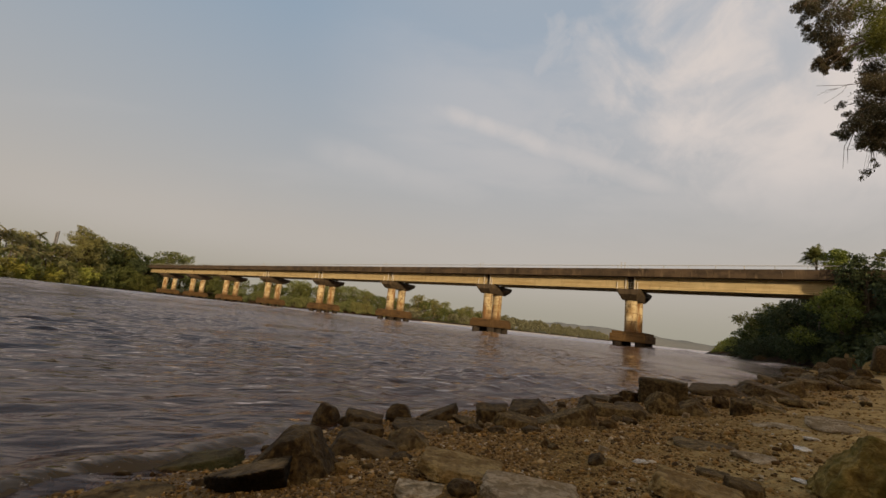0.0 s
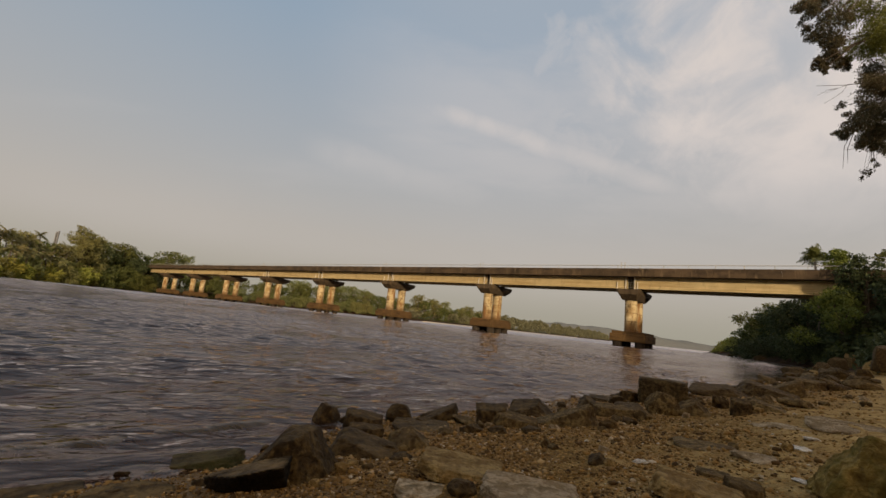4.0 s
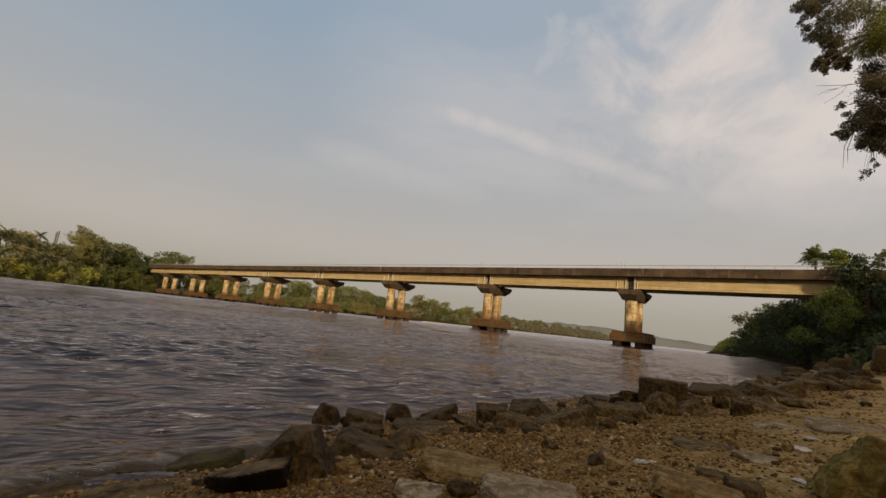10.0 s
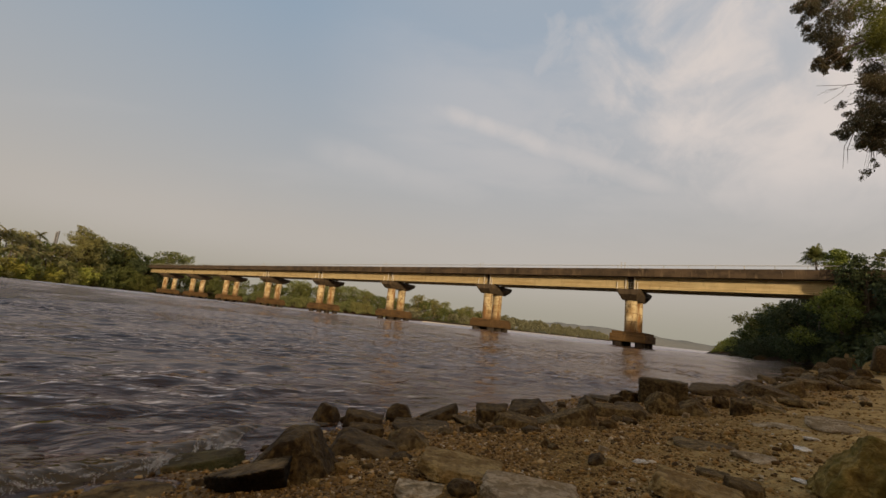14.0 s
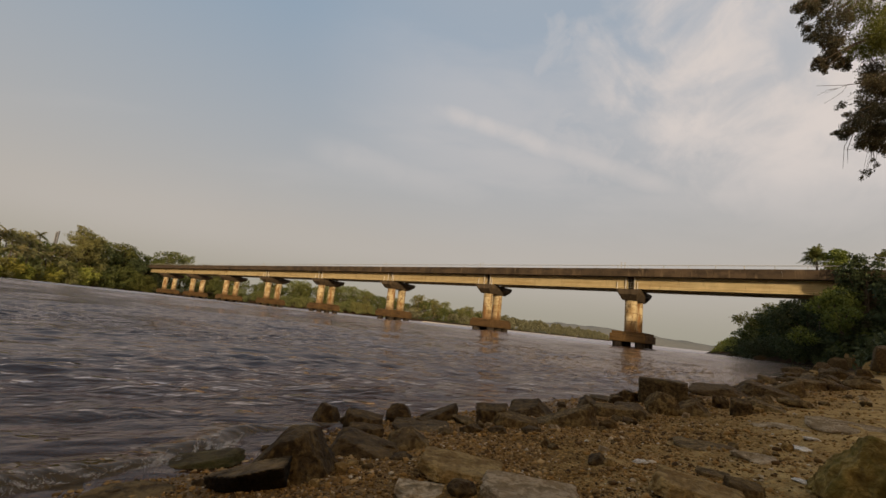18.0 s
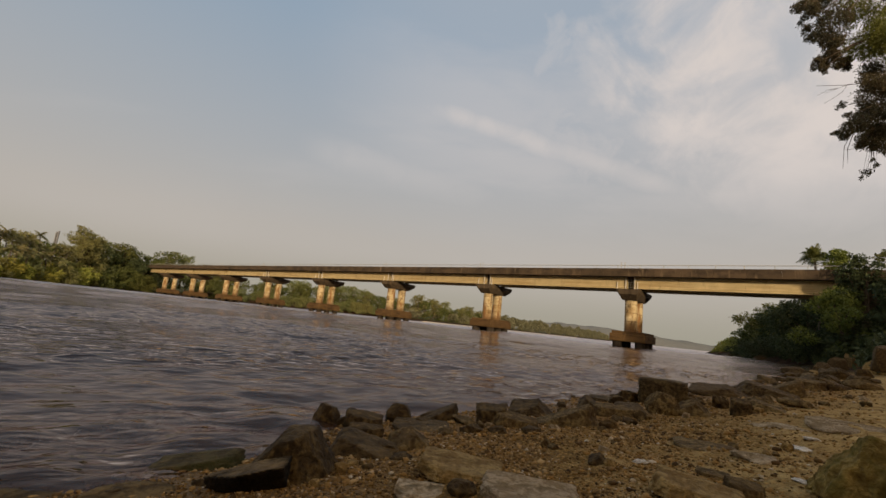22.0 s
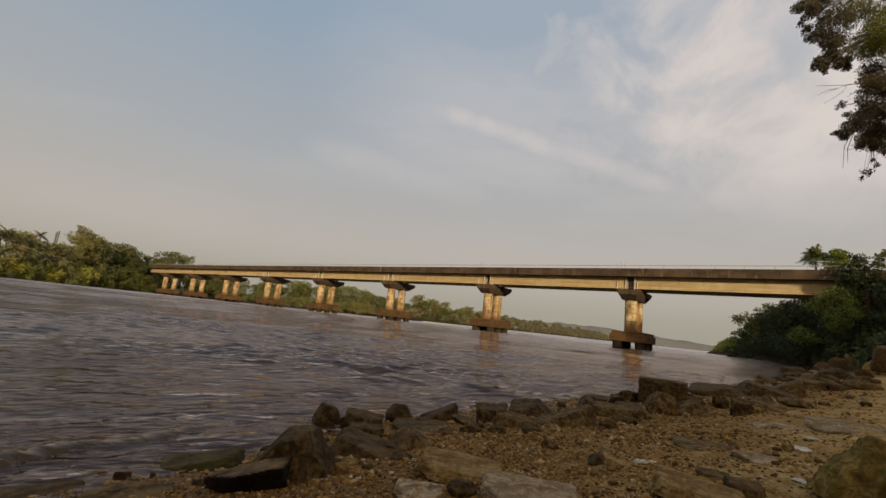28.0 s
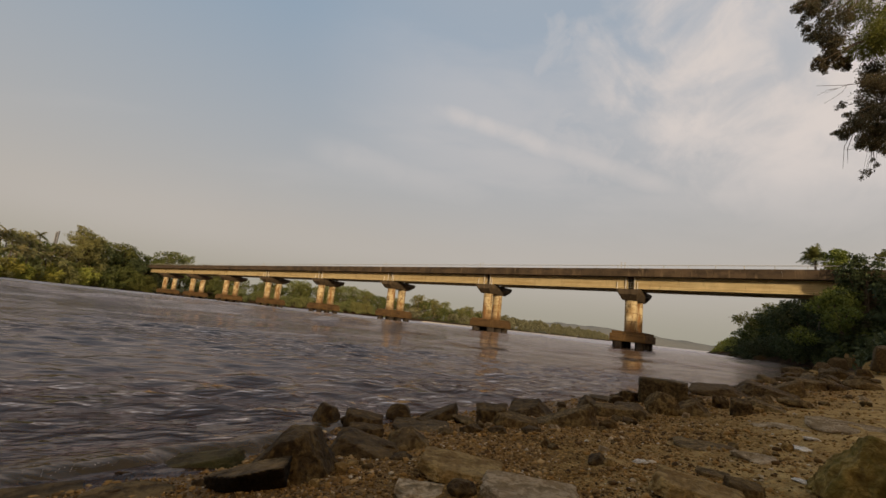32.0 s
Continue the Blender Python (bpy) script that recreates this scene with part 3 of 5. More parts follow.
LOOKS = {"wet": "wet dark brown angular rock at the waterline", "dull": "dull brown angular rock lying in the gravel", "pale": "pale grey-brown flat rock set in the beach",
         "tan": "tan weathered rock lying in the gravel", "white": "small whitish flat stone on the gravel", "block": "squared dark stone block standing at the waterline",
         "mossy": "mossy brown rock close to the water's edge", "mossy_wet": "low wet rock with green algae at the waterline", "black": "undercut rock with its shade and lit top put into the colour"}


def boulder(x, y, z, w, d, h, turn, seed, kind, sink=0.18, tip=0.0, cuts=None):
    me = rock_mesh(seed, w, d, h * (1 + sink), kind == "block", 5 if seed in (11, 12, 21, 44, 45, 61) else 3 if seed >= 200 else 4, cuts)
    me.materials.append(STONES[kind])
    ob = new("boulder" if kind != "block" else "stone_block", me)
    ob.matrix_basis = pose(x, y, z - h * sink, 0, tip, turn)
    return tagged(ob, LOOKS[kind], "rock", "rocks along the shore")


# ---- ground, river and banks ----
NEAR_SHORE = [(-160, -240), (-40, -70), (-9, -10), (-2.0, 0.05), (-1.08, 1.36), (-0.70, 1.78), (-0.40, 2.58), (0.45, 3.4), (1.9, 5.0), (3.6, 6.2), (6.8, 9.2), (14, 17), (27, 30), (39, 44), (44, 60), (58, 88), (76, 122), (100, 128), (300, 240), (1200, 800)]
FAR_SHORE = [(-160, -240), (-128, 0), (-112, 92), (-113, 112), (-117, 140), (-117, 158), (-113.5, 170), (-95, 205), (-42, 245), (5, 290), (70, 360), (160, 500), (330, 800), (900, 1900)]


def shore_distance(x, y, line):
    """Signed distance to a polyline, positive to the right of its way."""
    best = np.full(x.shape, 1e9)
    sign = np.ones(x.shape)
    for (ax, ay), (bx, by) in zip(line, line[1:]):
        dx, dy = bx - ax, by - ay
        k = np.clip(((x - ax) * dx + (y - ay) * dy) / (dx * dx + dy * dy), 0, 1)
        px, py = x - ax - k * dx, y - ay - k * dy
        d = np.hypot(px, py)
        near = d < best
        best = np.where(near, d, best)
        sign = np.where(near, np.where(px * dy - py * dx > 0, 1.0, -1.0), sign)
    return best * sign


def ripple(x, y, size, seed):
    """Smooth cheap noise from a few crossed waves, about -1 to 1."""
    r = np.random.RandomState(seed)
    out = np.zeros(np.shape(x))
    for _ in range(9):
        a, k, p = r.uniform(0, 6.28), r.uniform(0.6, 1.8) * 6.28 / size, r.uniform(0, 6.28)
        out = out + np.sin(k * (x * math.cos(a) + y * math.sin(a)) + p)
    return out / 4.5


def ground_height(x, y):
    x, y = np.asarray(x, float), np.asarray(y, float)
    d = shore_distance(x, y, NEAR_SHORE)
    f = -shore_distance(x, y, FAR_SHORE)
    near = np.where(d > 0, np.minimum((0.1 + 0.4 * np.clip((y - 25) / 20, 0, 1)) * d, 0.3 + 0.045 * (d - 3) + 0.9 * np.clip((y - 25) / 20, 0, 1)), np.where(d > -1.5, 0.2 * d, -0.3 + 0.3 * (d + 1.5)))
    near = np.minimum(near, 1.6 + 0.01 * np.maximum(d, 0))
    far = np.where(f > 0, np.minimum(0.35 * f, 1.5 + 0.02 * f), 0.3 * f)
    r = np.hypot(x, y)
    z = np.maximum(np.maximum(near, far), -2.5)
    land = np.clip(np.abs(z) * 6, 0, 1)
    z = z + land * (0.02 * ripple(x, y, 0.9, 3) + 0.012 * ripple(x, y, 0.37, 4)) * np.clip(40 / (r + 1), 0, 1)
    return z + np.clip((r - 30) / 60, 0, 1) * np.clip(z, 0, 1) * 0.35 * ripple(x, y, 17, 5)


def polar_sheet(name, rings, spokes, r0, r1, material):
    r = np.concatenate([[0.0], r0 * (r1 / r0) ** (np.arange(rings) / (rings - 1))])
    a = np.linspace(0, 2 * math.pi, spokes, endpoint=False)
    R, A = np.meshgrid(r, a, indexing="ij")
    x, y = R * np.sin(A), R * np.cos(A)
    v = np.stack([x, y, ground_height(x, y)], -1).reshape(-1, 3)
    i, j = np.meshgrid(np.arange(rings), np.arange(spokes), indexing="ij")
    k = (j + 1) % spokes
    f = np.stack([i * spokes + j, i * spokes + k, (i + 1) * spokes + k, (i + 1) * spokes + j], -1).reshape(-1, 4)
    ob = link_mesh(name, v, f[:, ::-1].copy(), material, None, "", True)
    return tagged(ob, "brown gravel beach rising to grassy river banks", "ground", kind="structure")


ground = polar_sheet("ground", 250, 330, 0.25, 4200, M_GROUND)

WAVE_WAY = Vector((0.45, -0.90, 0)).normalized()
WAVE_SPEED = 0.75
WAVE_SLOPE, FAR_SLOPE = 0.033, 0.020


def river():
    """The river: a sheet of travelling waves that slides towards the beach."""
    step = 0.06
    fx = np.arange(-16, 5.7, step)
    fy = np.arange(-0.8, 29, step)
    grow = step * 1.11 ** np.arange(1, 90)
    out = np.cumsum(grow)
    grow = grow[out < 3600]
    out = out[out < 3600]
    X = np.concatenate([fx[0] - out[::-1], fx, fx[-1] + out])
    Y = np.concatenate([fy[0] - out[::-1], fy, fy[-1] + out])
    sx = np.concatenate([grow[::-1], np.full(len(fx), step), grow])
    sy = np.concatenate([grow[::-1], np.full(len(fy), step), grow])
    x, y = np.meshgrid(X, Y, indexing="ij")
    mesh = np.maximum(*np.meshgrid(sx, sy, indexing="ij"))
    rng = np.random.RandomState(8)
    z = np.zeros(x.shape)
    base = math.atan2(WAVE_WAY.y, WAVE_WAY.x)
    lull = np.clip(0.85 + 0.6 * ripple(x, y, 5.0, 21), 0.25, 1.5)
    for i in range(56):
        lam = 0.18 * (0.62 / 0.18) ** rng.uniform(0, 1) ** 1.15
        a = base + rng.normal() * 0.5
        k = 6.2832 / lam
        u = k * (x * math.cos(a) + y * math.sin(a)) + rng.uniform(0, 6.28)
        # each wave fades out where the sheet's mesh grows too wide for it
        z += WAVE_SLOPE / k * (np.sin(u) + 0.2 * np.sin(2 * u + 1.57)) * np.clip(2.0 - 5.0 * mesh / lam, 0, 1)
    # further out the waves are as long as the mesh there can carry
    for i in range(72):
        lam = 0.7 * (45 / 0.7) ** rng.uniform(0, 1)
        a = base + rng.normal() * 0.6
        k = 6.2832 / lam
        q = lam / mesh
        z += FAR_SLOPE / k * np.sin(k * (x * math.cos(a) + y * math.sin(a)) + rng.uniform(0, 6.28)) * np.clip((q - 2.5) / 1.5, 0, 1) * np.clip((14 - q) / 5, 0, 1)
    z *= lull
    nx, ny = x.shape
    v = np.stack([x, y, z], -1).reshape(-1, 3)
    i, j = np.meshgrid(np.arange(nx - 1), np.arange(ny - 1), indexing="ij")
    f = np.stack([i * ny + j, (i + 1) * ny + j, (i + 1) * ny + j + 1, i * ny + j + 1], -1).reshape(-1, 4)
    ob = link_mesh("water", v, f, M_WATER, None, "", True)
    return tagged(ob, "dark rippled brown river water reflecting the evening sky", "water", kind="structure")


water = river()

# ---- the bridge ----
P0, PHI, SPAN = Vector((26.37, 59.27, 0)), radians(51.69), 23.2
ALONG = Vector((-math.sin(PHI), math.cos(PHI), 0))
BRIDGE_POSE = Matrix.Translation(P0) @ Matrix.Rotation(math.atan2(ALONG.y, ALONG.x), 4, "Z")
# in the bridge's own space x runs along it to the far bank and -y points across it, away from the near face
TOP, G_TOP, G_LOW = 10.64, 9.55, 7.97
NEAR_EDGE, FAR_EDGE = 1.2, -6.2


def bridge():
    root = new("road_bridge")
    tagged(root, "long concrete girder road bridge on twin-column piers across the river", "bridge")
    root.matrix_basis = BRIDGE_POSE

    def pier_head(x):
        bm = bmesh.new()
        rows = ((1.1, 0.72), (0.2, 1.42), (-4.9, 1.42), (-6.3, 0.72))
        ring = []
        for y, dep in rows:
            t, b = G_LOW - 0.16, G_LOW - 0.16 - dep
            half = 1.45
            slope = min(0.5, dep * 0.42)
            ring.append([bm.verts.new((x + sx, y, z)) for sx, z in ((-half, t), (half, t), (half, t - dep * 0.45), (half - slope, b), (-half + slope, b), (-half, t - dep * 0.45))])
        for p, q in zip(ring, ring[1:]):
            for k in range(6):
                bm.faces.new((p[k], p[(k + 1) % 6], q[(k + 1) % 6], q[k]))
        bm.faces.new(ring[0][::-1])
        bm.faces.new(ring[-1])
        bmesh.ops.recalc_face_normals(bm, faces=bm.faces)
        bmesh.ops.bevel(bm, geom=list(bm.edges), offset=0.04, segments=1, affect="EDGES")
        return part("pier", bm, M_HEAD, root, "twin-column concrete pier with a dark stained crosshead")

    def pier(n):
        x = n * SPAN
        head = pier_head(x)
        for y in (-0.79, -3.9):
            bm = rod((x, y, 1.9), (x, y, 6.75), 0.80, 20)
            part("column", bm, M_COLUMN, head, "rust-stained banded concrete column")
        bm = box(x - 2.3, x + 2.3, -5.3, 0.85, 0.72, 1.75, 0.06)
        part("pile_cap", bm, M_PILECAP, head, "brown weathered concrete pile cap")
        part("plinth", box(x - 2.1, x + 2.1, -5.1, 0.65, 1.75, 2.1, 0.05), M_PILECAP, head)
        for px in (-1.45, 1.45):
            for py in (0.05, -2.2, -4.5):
                part("foundation_shaft", rod((x + px, py, -3.0), (x + px, py, 0.73), 0.62, 14), M_PILE, head)
        for y in (-0.35, -2.3, -4.3):
            for s in (-0.75, 0.75):
                part("bearing", box(x + s - 0.25, x + s + 0.25, y - 0.22, y + 0.22, G_LOW - 0.17, G_LOW + 0.0), M_HEAD, head)
        return head

    for n in range(0, 8):
        pier(n)
    for n in range(-2, 8):
        a, b = n * SPAN + 0.0, (n + 1) * SPAN - 0.0
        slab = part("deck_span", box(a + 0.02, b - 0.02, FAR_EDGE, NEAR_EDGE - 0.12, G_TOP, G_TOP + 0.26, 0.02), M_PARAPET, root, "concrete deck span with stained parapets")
        for y in (-0.35, -2.3, -4.3):
            bm = bmesh.new()
            w, fl = 0.16, 0.35
            prof = [(-fl, 0), (-fl, 0.22), (-w, 0.42), (-w, 1.2), (-fl, 1.36), (-fl, 1.578), (fl, 1.578), (fl, 1.36), (w, 1.2), (w, 0.42), (fl, 0.22), (fl, 0)]
            if y == -0.35:
                prof = [(-fl, 0), (-fl, 1.578), (fl, 1.578), (fl, 1.40), (fl - 0.05, 1.36), (fl - 0.05, 0.30), (fl, 0.26), (fl, 0)]
            ends = [[bm.verts.new((xx, y + py, G_LOW + pz)) for py, pz in prof] for xx in (a + 0.42, b - 0.42)]
            for k in range(len(prof)):
                q = (k + 1) % len(prof)
                bm.faces.new((ends[0][k], ends[0][q], ends[1][q], ends[1][k]))
            bm.faces.new(ends[0][::-1])
            bm.faces.new(ends[1])
            bmesh.ops.recalc_face_normals(bm, faces=bm.faces)
            part("girder", bm, M_GIRDER, slab, "cream concrete girder with rust stains")
        for side in (NEAR_EDGE, FAR_EDGE + 0.22):
            y0, y1 = side - 0.22, side
            panels = 7
            for k in range(panels):
                p0, p1 = a + SPAN * k / panels + 0.004, a + SPAN * (k + 1) / panels - 0.004
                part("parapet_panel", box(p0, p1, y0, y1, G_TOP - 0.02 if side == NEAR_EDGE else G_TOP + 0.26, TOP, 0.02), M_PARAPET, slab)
            bm = bmesh.new()
            for k in range(8):
                px = a + SPAN * (k + 0.5) / 8
                rod((px, side - 0.11, TOP - 0.02), (px, side - 0.11, TOP + 0.42), 0.045, 6, None, bm)
                part("rail_post", bm, M_RAIL, slab)
                bm = bmesh.new()
            bm.free()
            part("handrail", rod((a, side - 0.11, TOP + 0.42), (b, side - 0.11, TOP + 0.42), 0.045, 6), M_RAIL, slab)
    for n in range(0, 5):
        x = n * SPAN
        for dx, top in ((0.55, 9.5), (-0.62, 9.5), (-0.98, 8.9), (1.7, 8.9)):
            part("drain_pipe", rod((x + dx, 0.12, 7.8), (x + dx, 0.12, top), 0.06, 8), M_PIPE, root, "white pipe standing on the pier beside the joint")
        for z in (8.15, 8.5, 8.85, 9.2):
            part("rung", rod((x + 0.55, 0.12, z), (x - 0.62, 0.12, z), 0.022, 6), M_RAIL, root)
        for dx in (0.5, 1.0):
            part("joint_post", rod((x + dx, NEAR_EDGE - 0.11, TOP), (x + dx, NEAR_EDGE - 0.11, TOP + 0.85), 0.045, 6), M_RAIL, root)
    part("abutment", box(-SPAN - 3, -SPAN + 1.0, FAR_EDGE, NEAR_EDGE - 0.2, -1.0, G_LOW - 0.05, 0.05), M_HEAD, root)
    part("abutment", box(8 * SPAN - 1.0, 8 * SPAN + 3, FAR_EDGE, NEAR_EDGE - 0.2, -1.0, G_LOW - 0.05, 0.05), M_HEAD, root)
    return root


bridge()

# ---- trees ----


def at(x, y, dz=0.0):
    return Vector((x, y, float(ground_height(x, y)) + dz))


def plant(kind, x, y, turn, label="", group="", dz=-0.15, size=0.08):
    p = at(x, y, dz)
    grow = 1.0 + size * math.sin(x * 12.9 + y * 7.3)
    ob = copy_thing(kind, pose(p.x, p.y, p.z, 0, 0, turn) @ Matrix.Diagonal((grow, grow, grow * (1.0 + 0.6 * size * math.sin(x * 5.1)), 1)))
    return tagged(ob, label, "", group)


def discard(kinds):
    for k in kinds:
        for o in (*k.children_recursive, k):
            bpy.data.objects.remove(o)


def far_bank():
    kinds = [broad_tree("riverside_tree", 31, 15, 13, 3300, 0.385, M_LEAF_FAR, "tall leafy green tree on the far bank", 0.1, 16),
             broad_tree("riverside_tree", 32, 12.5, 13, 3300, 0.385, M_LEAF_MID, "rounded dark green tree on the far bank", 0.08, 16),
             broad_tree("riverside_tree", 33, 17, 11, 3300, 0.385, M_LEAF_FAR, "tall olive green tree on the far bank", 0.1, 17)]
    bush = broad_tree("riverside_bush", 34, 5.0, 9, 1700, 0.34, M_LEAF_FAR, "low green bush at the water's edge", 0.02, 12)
    bush2 = broad_tree("riverside_bush", 35, 4.4, 8, 2000, 0.31, M_REED, "bright yellow-green bush at the water's edge", 0.02, 11)
    bush3 = broad_tree("riverside_bush", 38, 5.4, 9, 1700, 0.33, M_LEAF_MID, "dense dark green bush at the water's edge", 0.02, 12)
    for b in (bush, bush2, bush3):
        tagged(b, "", "bush")
    palms = [palm_tree("coconut_palm", 36, 11, 3.3, "coconut palm on the far bank", 17, 0.08), palm_tree("coconut_palm", 37, 9.0, 3.1, "coconut palm on the far bank", 16, -0.1)]
    rng = np.random.RandomState(5)
    # along the water: bright scrub upstream, darker bushes towards the bridge
    for i in range(27):
        y = 98 + i * 2.9
        x = -112.6 - 0.115 * max(0, y - 106) - (1.2 if i < 13 else 0.4)
        plant(bush2 if i < 17 and i % 4 != 1 else bush if i < 17 else bush3, x - (i * 7 % 5) * 0.3, y, rng.uniform(0, 360), group="bushes on the far bank", dz=-0.6 if i < 15 else 0.2, size=0.3)
        if i % 2 == 0 or i > 12:
            plant((bush2 if i % 4 == 0 else bush) if i < 15 else bush3, x - 5.5, y + 1.0, rng.uniform(0, 360), group="bushes on the far bank", dz=0.0, size=0.25)
    for i in range(13):
        y = 112 + i * 1.9
        plant(palms[i % 2], -(1.02 - 0.0125 * i) * y - 4, y, rng.uniform(0, 360), group="palms on the far bank", dz=rng.uniform(-1.2, 1.0))
        if i % 2:
            plant(palms[(i + 1) % 2], -(1.00 - 0.0125 * i) * y - 2.5, y + 0.8, rng.uniform(0, 360), group="palms on the far bank", dz=rng.uniform(-4.2, -2.0))
    for x, y, k, dz in [(-122.5, 147, 2, 0.5), (-121.5, 149, 0, 0.8), (-124, 152, 2, -0.5), (-123, 155, 0, 0.2), (-126, 161, 1, 0.5), (-125.5, 171, 1, 3.0), (-129, 176, 1, 2.0), (-123, 166, 1, -3.0), (-126, 187, 1, -1.0),
                        (-120.5, 191, 1, 4.2), (-118, 199, 0, 1.5), (-132, 160, 2, -1.5), (-135, 140, 0, -2.0), (-137, 130, 0, -3.5), (-108, 203, 1, 0.0), (-127.5, 145, 0, -2.5), (-129, 141, 1, -1.5), (-111, 191, 1, -4.0), (-104, 198, 1, -4.0), (-126, 190, 1, 1.6), (-122.5, 187, 1, 0.6), (-121.5, 178, 1, -5.0), (-118.5, 184, 1, -6.0), (-129, 182, 1, 2.6)]:
        plant(kinds[k], x, y, rng.uniform(0, 360), group="trees on the far bank", dz=dz)
    for i in range(26):
        u = i / 25
        x, y = -112 + 76 * u + rng.uniform(-3, 3), 200 + 52 * u + rng.uniform(2, 12)
        plant(kinds[(0, 1, 1, 0)[i % 4]], x, y, rng.uniform(0, 360), group="trees on the far bank", dz=-4.5 * rng.uniform(0.2, 1))
        plant(bush, x + 4, y - 6, rng.uniform(0, 360), group="bushes on the far bank", dz=0)
    for i in range(13):
        u = i / 12
        plant(kinds[(1, 0)[i % 2]], -30 + 62 * u + rng.uniform(-3, 3), 268 + 66 * u + rng.uniform(4, 14), rng.uniform(0, 360), group="trees on the far bank", dz=rng.uniform(-4.0, 0.5))
    for i in range(12):
        plant(palms[i % 2], -22 + i * 4.2 + rng.uniform(-2, 2), 283 + i * 4.3, rng.uniform(0, 360), group="palms on the far bank", dz=rng.uniform(-4, 0))
    p = at(-118.5, 136)
    palms.append(copy_thing(palms[1], pose(p.x, p.y, p.z, 0, 0, 200)))
    tagged(palms.pop(), "coconut palm with pale yellow fronds above the bushes", "", "palms on the far bank")
    discard(kinds + palms + [bush, bush2, bush3])


far_bank()


def far_woods():
    """Woods along the distant bank, and the hill behind them."""
    rng = np.random.RandomState(12)
    lobes = []
    line = [(-44, 254), (5, 300), (70, 370), (160, 510), (330, 812)]
    for (ax, ay), (bx, by) in zip(line, line[1:]):
        n = int(math.hypot(bx - ax, by - ay) / 1.5)
        for i in range(n):
            u = (i + rng.uniform()) / n
            d = rng.uniform(0, 24)
            r = rng.uniform(1.3, 3.4)
            x, y = ax + (bx - ax) * u - d * 0.5, ay + (by - ay) * u + d
            tall = 9.5 + 4.0 * ripple(x, y, 26, 31)
            lobes.append((x, y, max(1.0, min(tall, d * 0.55 + rng.uniform(0, 4.0))), r, 0.9))
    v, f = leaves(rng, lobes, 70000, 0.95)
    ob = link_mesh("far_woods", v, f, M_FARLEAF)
    tagged(ob, "distant green woods along the far river bank", "woods", kind="stuff")
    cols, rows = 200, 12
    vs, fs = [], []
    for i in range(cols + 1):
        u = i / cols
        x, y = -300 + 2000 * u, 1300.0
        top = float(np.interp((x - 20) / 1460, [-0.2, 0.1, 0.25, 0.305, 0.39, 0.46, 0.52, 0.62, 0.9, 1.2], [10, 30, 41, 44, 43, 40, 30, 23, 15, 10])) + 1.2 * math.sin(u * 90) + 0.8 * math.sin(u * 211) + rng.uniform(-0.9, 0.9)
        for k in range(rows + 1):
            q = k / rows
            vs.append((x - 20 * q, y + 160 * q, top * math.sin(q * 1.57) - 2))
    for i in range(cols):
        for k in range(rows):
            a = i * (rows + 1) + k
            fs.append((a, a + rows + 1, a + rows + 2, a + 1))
    mast = tagged(new("twin_tower"), "pale slender twin concrete tower behind the trees", "tower")
    mast.matrix_basis = pose(-152.5, 170, 1.0)
    for dx, top in ((-0.45, 18.9), (0.4, 19.3)):
        part("shaft", box(dx - 0.22, dx + 0.22, -0.25, 0.25, -1.0, top, 0.05), M_TOWER, mast)
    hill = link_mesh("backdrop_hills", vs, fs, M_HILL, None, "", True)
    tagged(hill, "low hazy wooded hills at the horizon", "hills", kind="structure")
    # a pale sandbank along the far waterline
    vs, fs = [], []
    line = [(-8, 276), (14, 294), (45, 326), (75, 358), (112, 412), (158, 484)]
    for i in range(61):
        u = i / 60 * (len(line) - 1)
        k = min(int(u), len(line) - 2)
        x, y = (line[k][q] + (line[k + 1][q] - line[k][q]) * (u - k) for q in (0, 1))
        half = 2.2 * math.sin(math.pi * i / 60) * (1 + 0.3 * math.sin(i * 0.9)) + 0.05
        for w, z in ((-1.0, -0.2), (-0.5, 0.22), (0.3, 0.42), (1.0, 0.1)):
            vs.append((x - w * half * 0.7, y + w * half, z))
    for i in range(60):
        for k in range(3):
            a = i * 4 + k
            fs.append((a, a + 4, a + 5, a + 1))
    tagged(link_mesh("sandbank", vs, fs, M_SAND, None, "", True), "pale low sandbank along the far waterline", "sandbank", kind="structure")


far_woods()


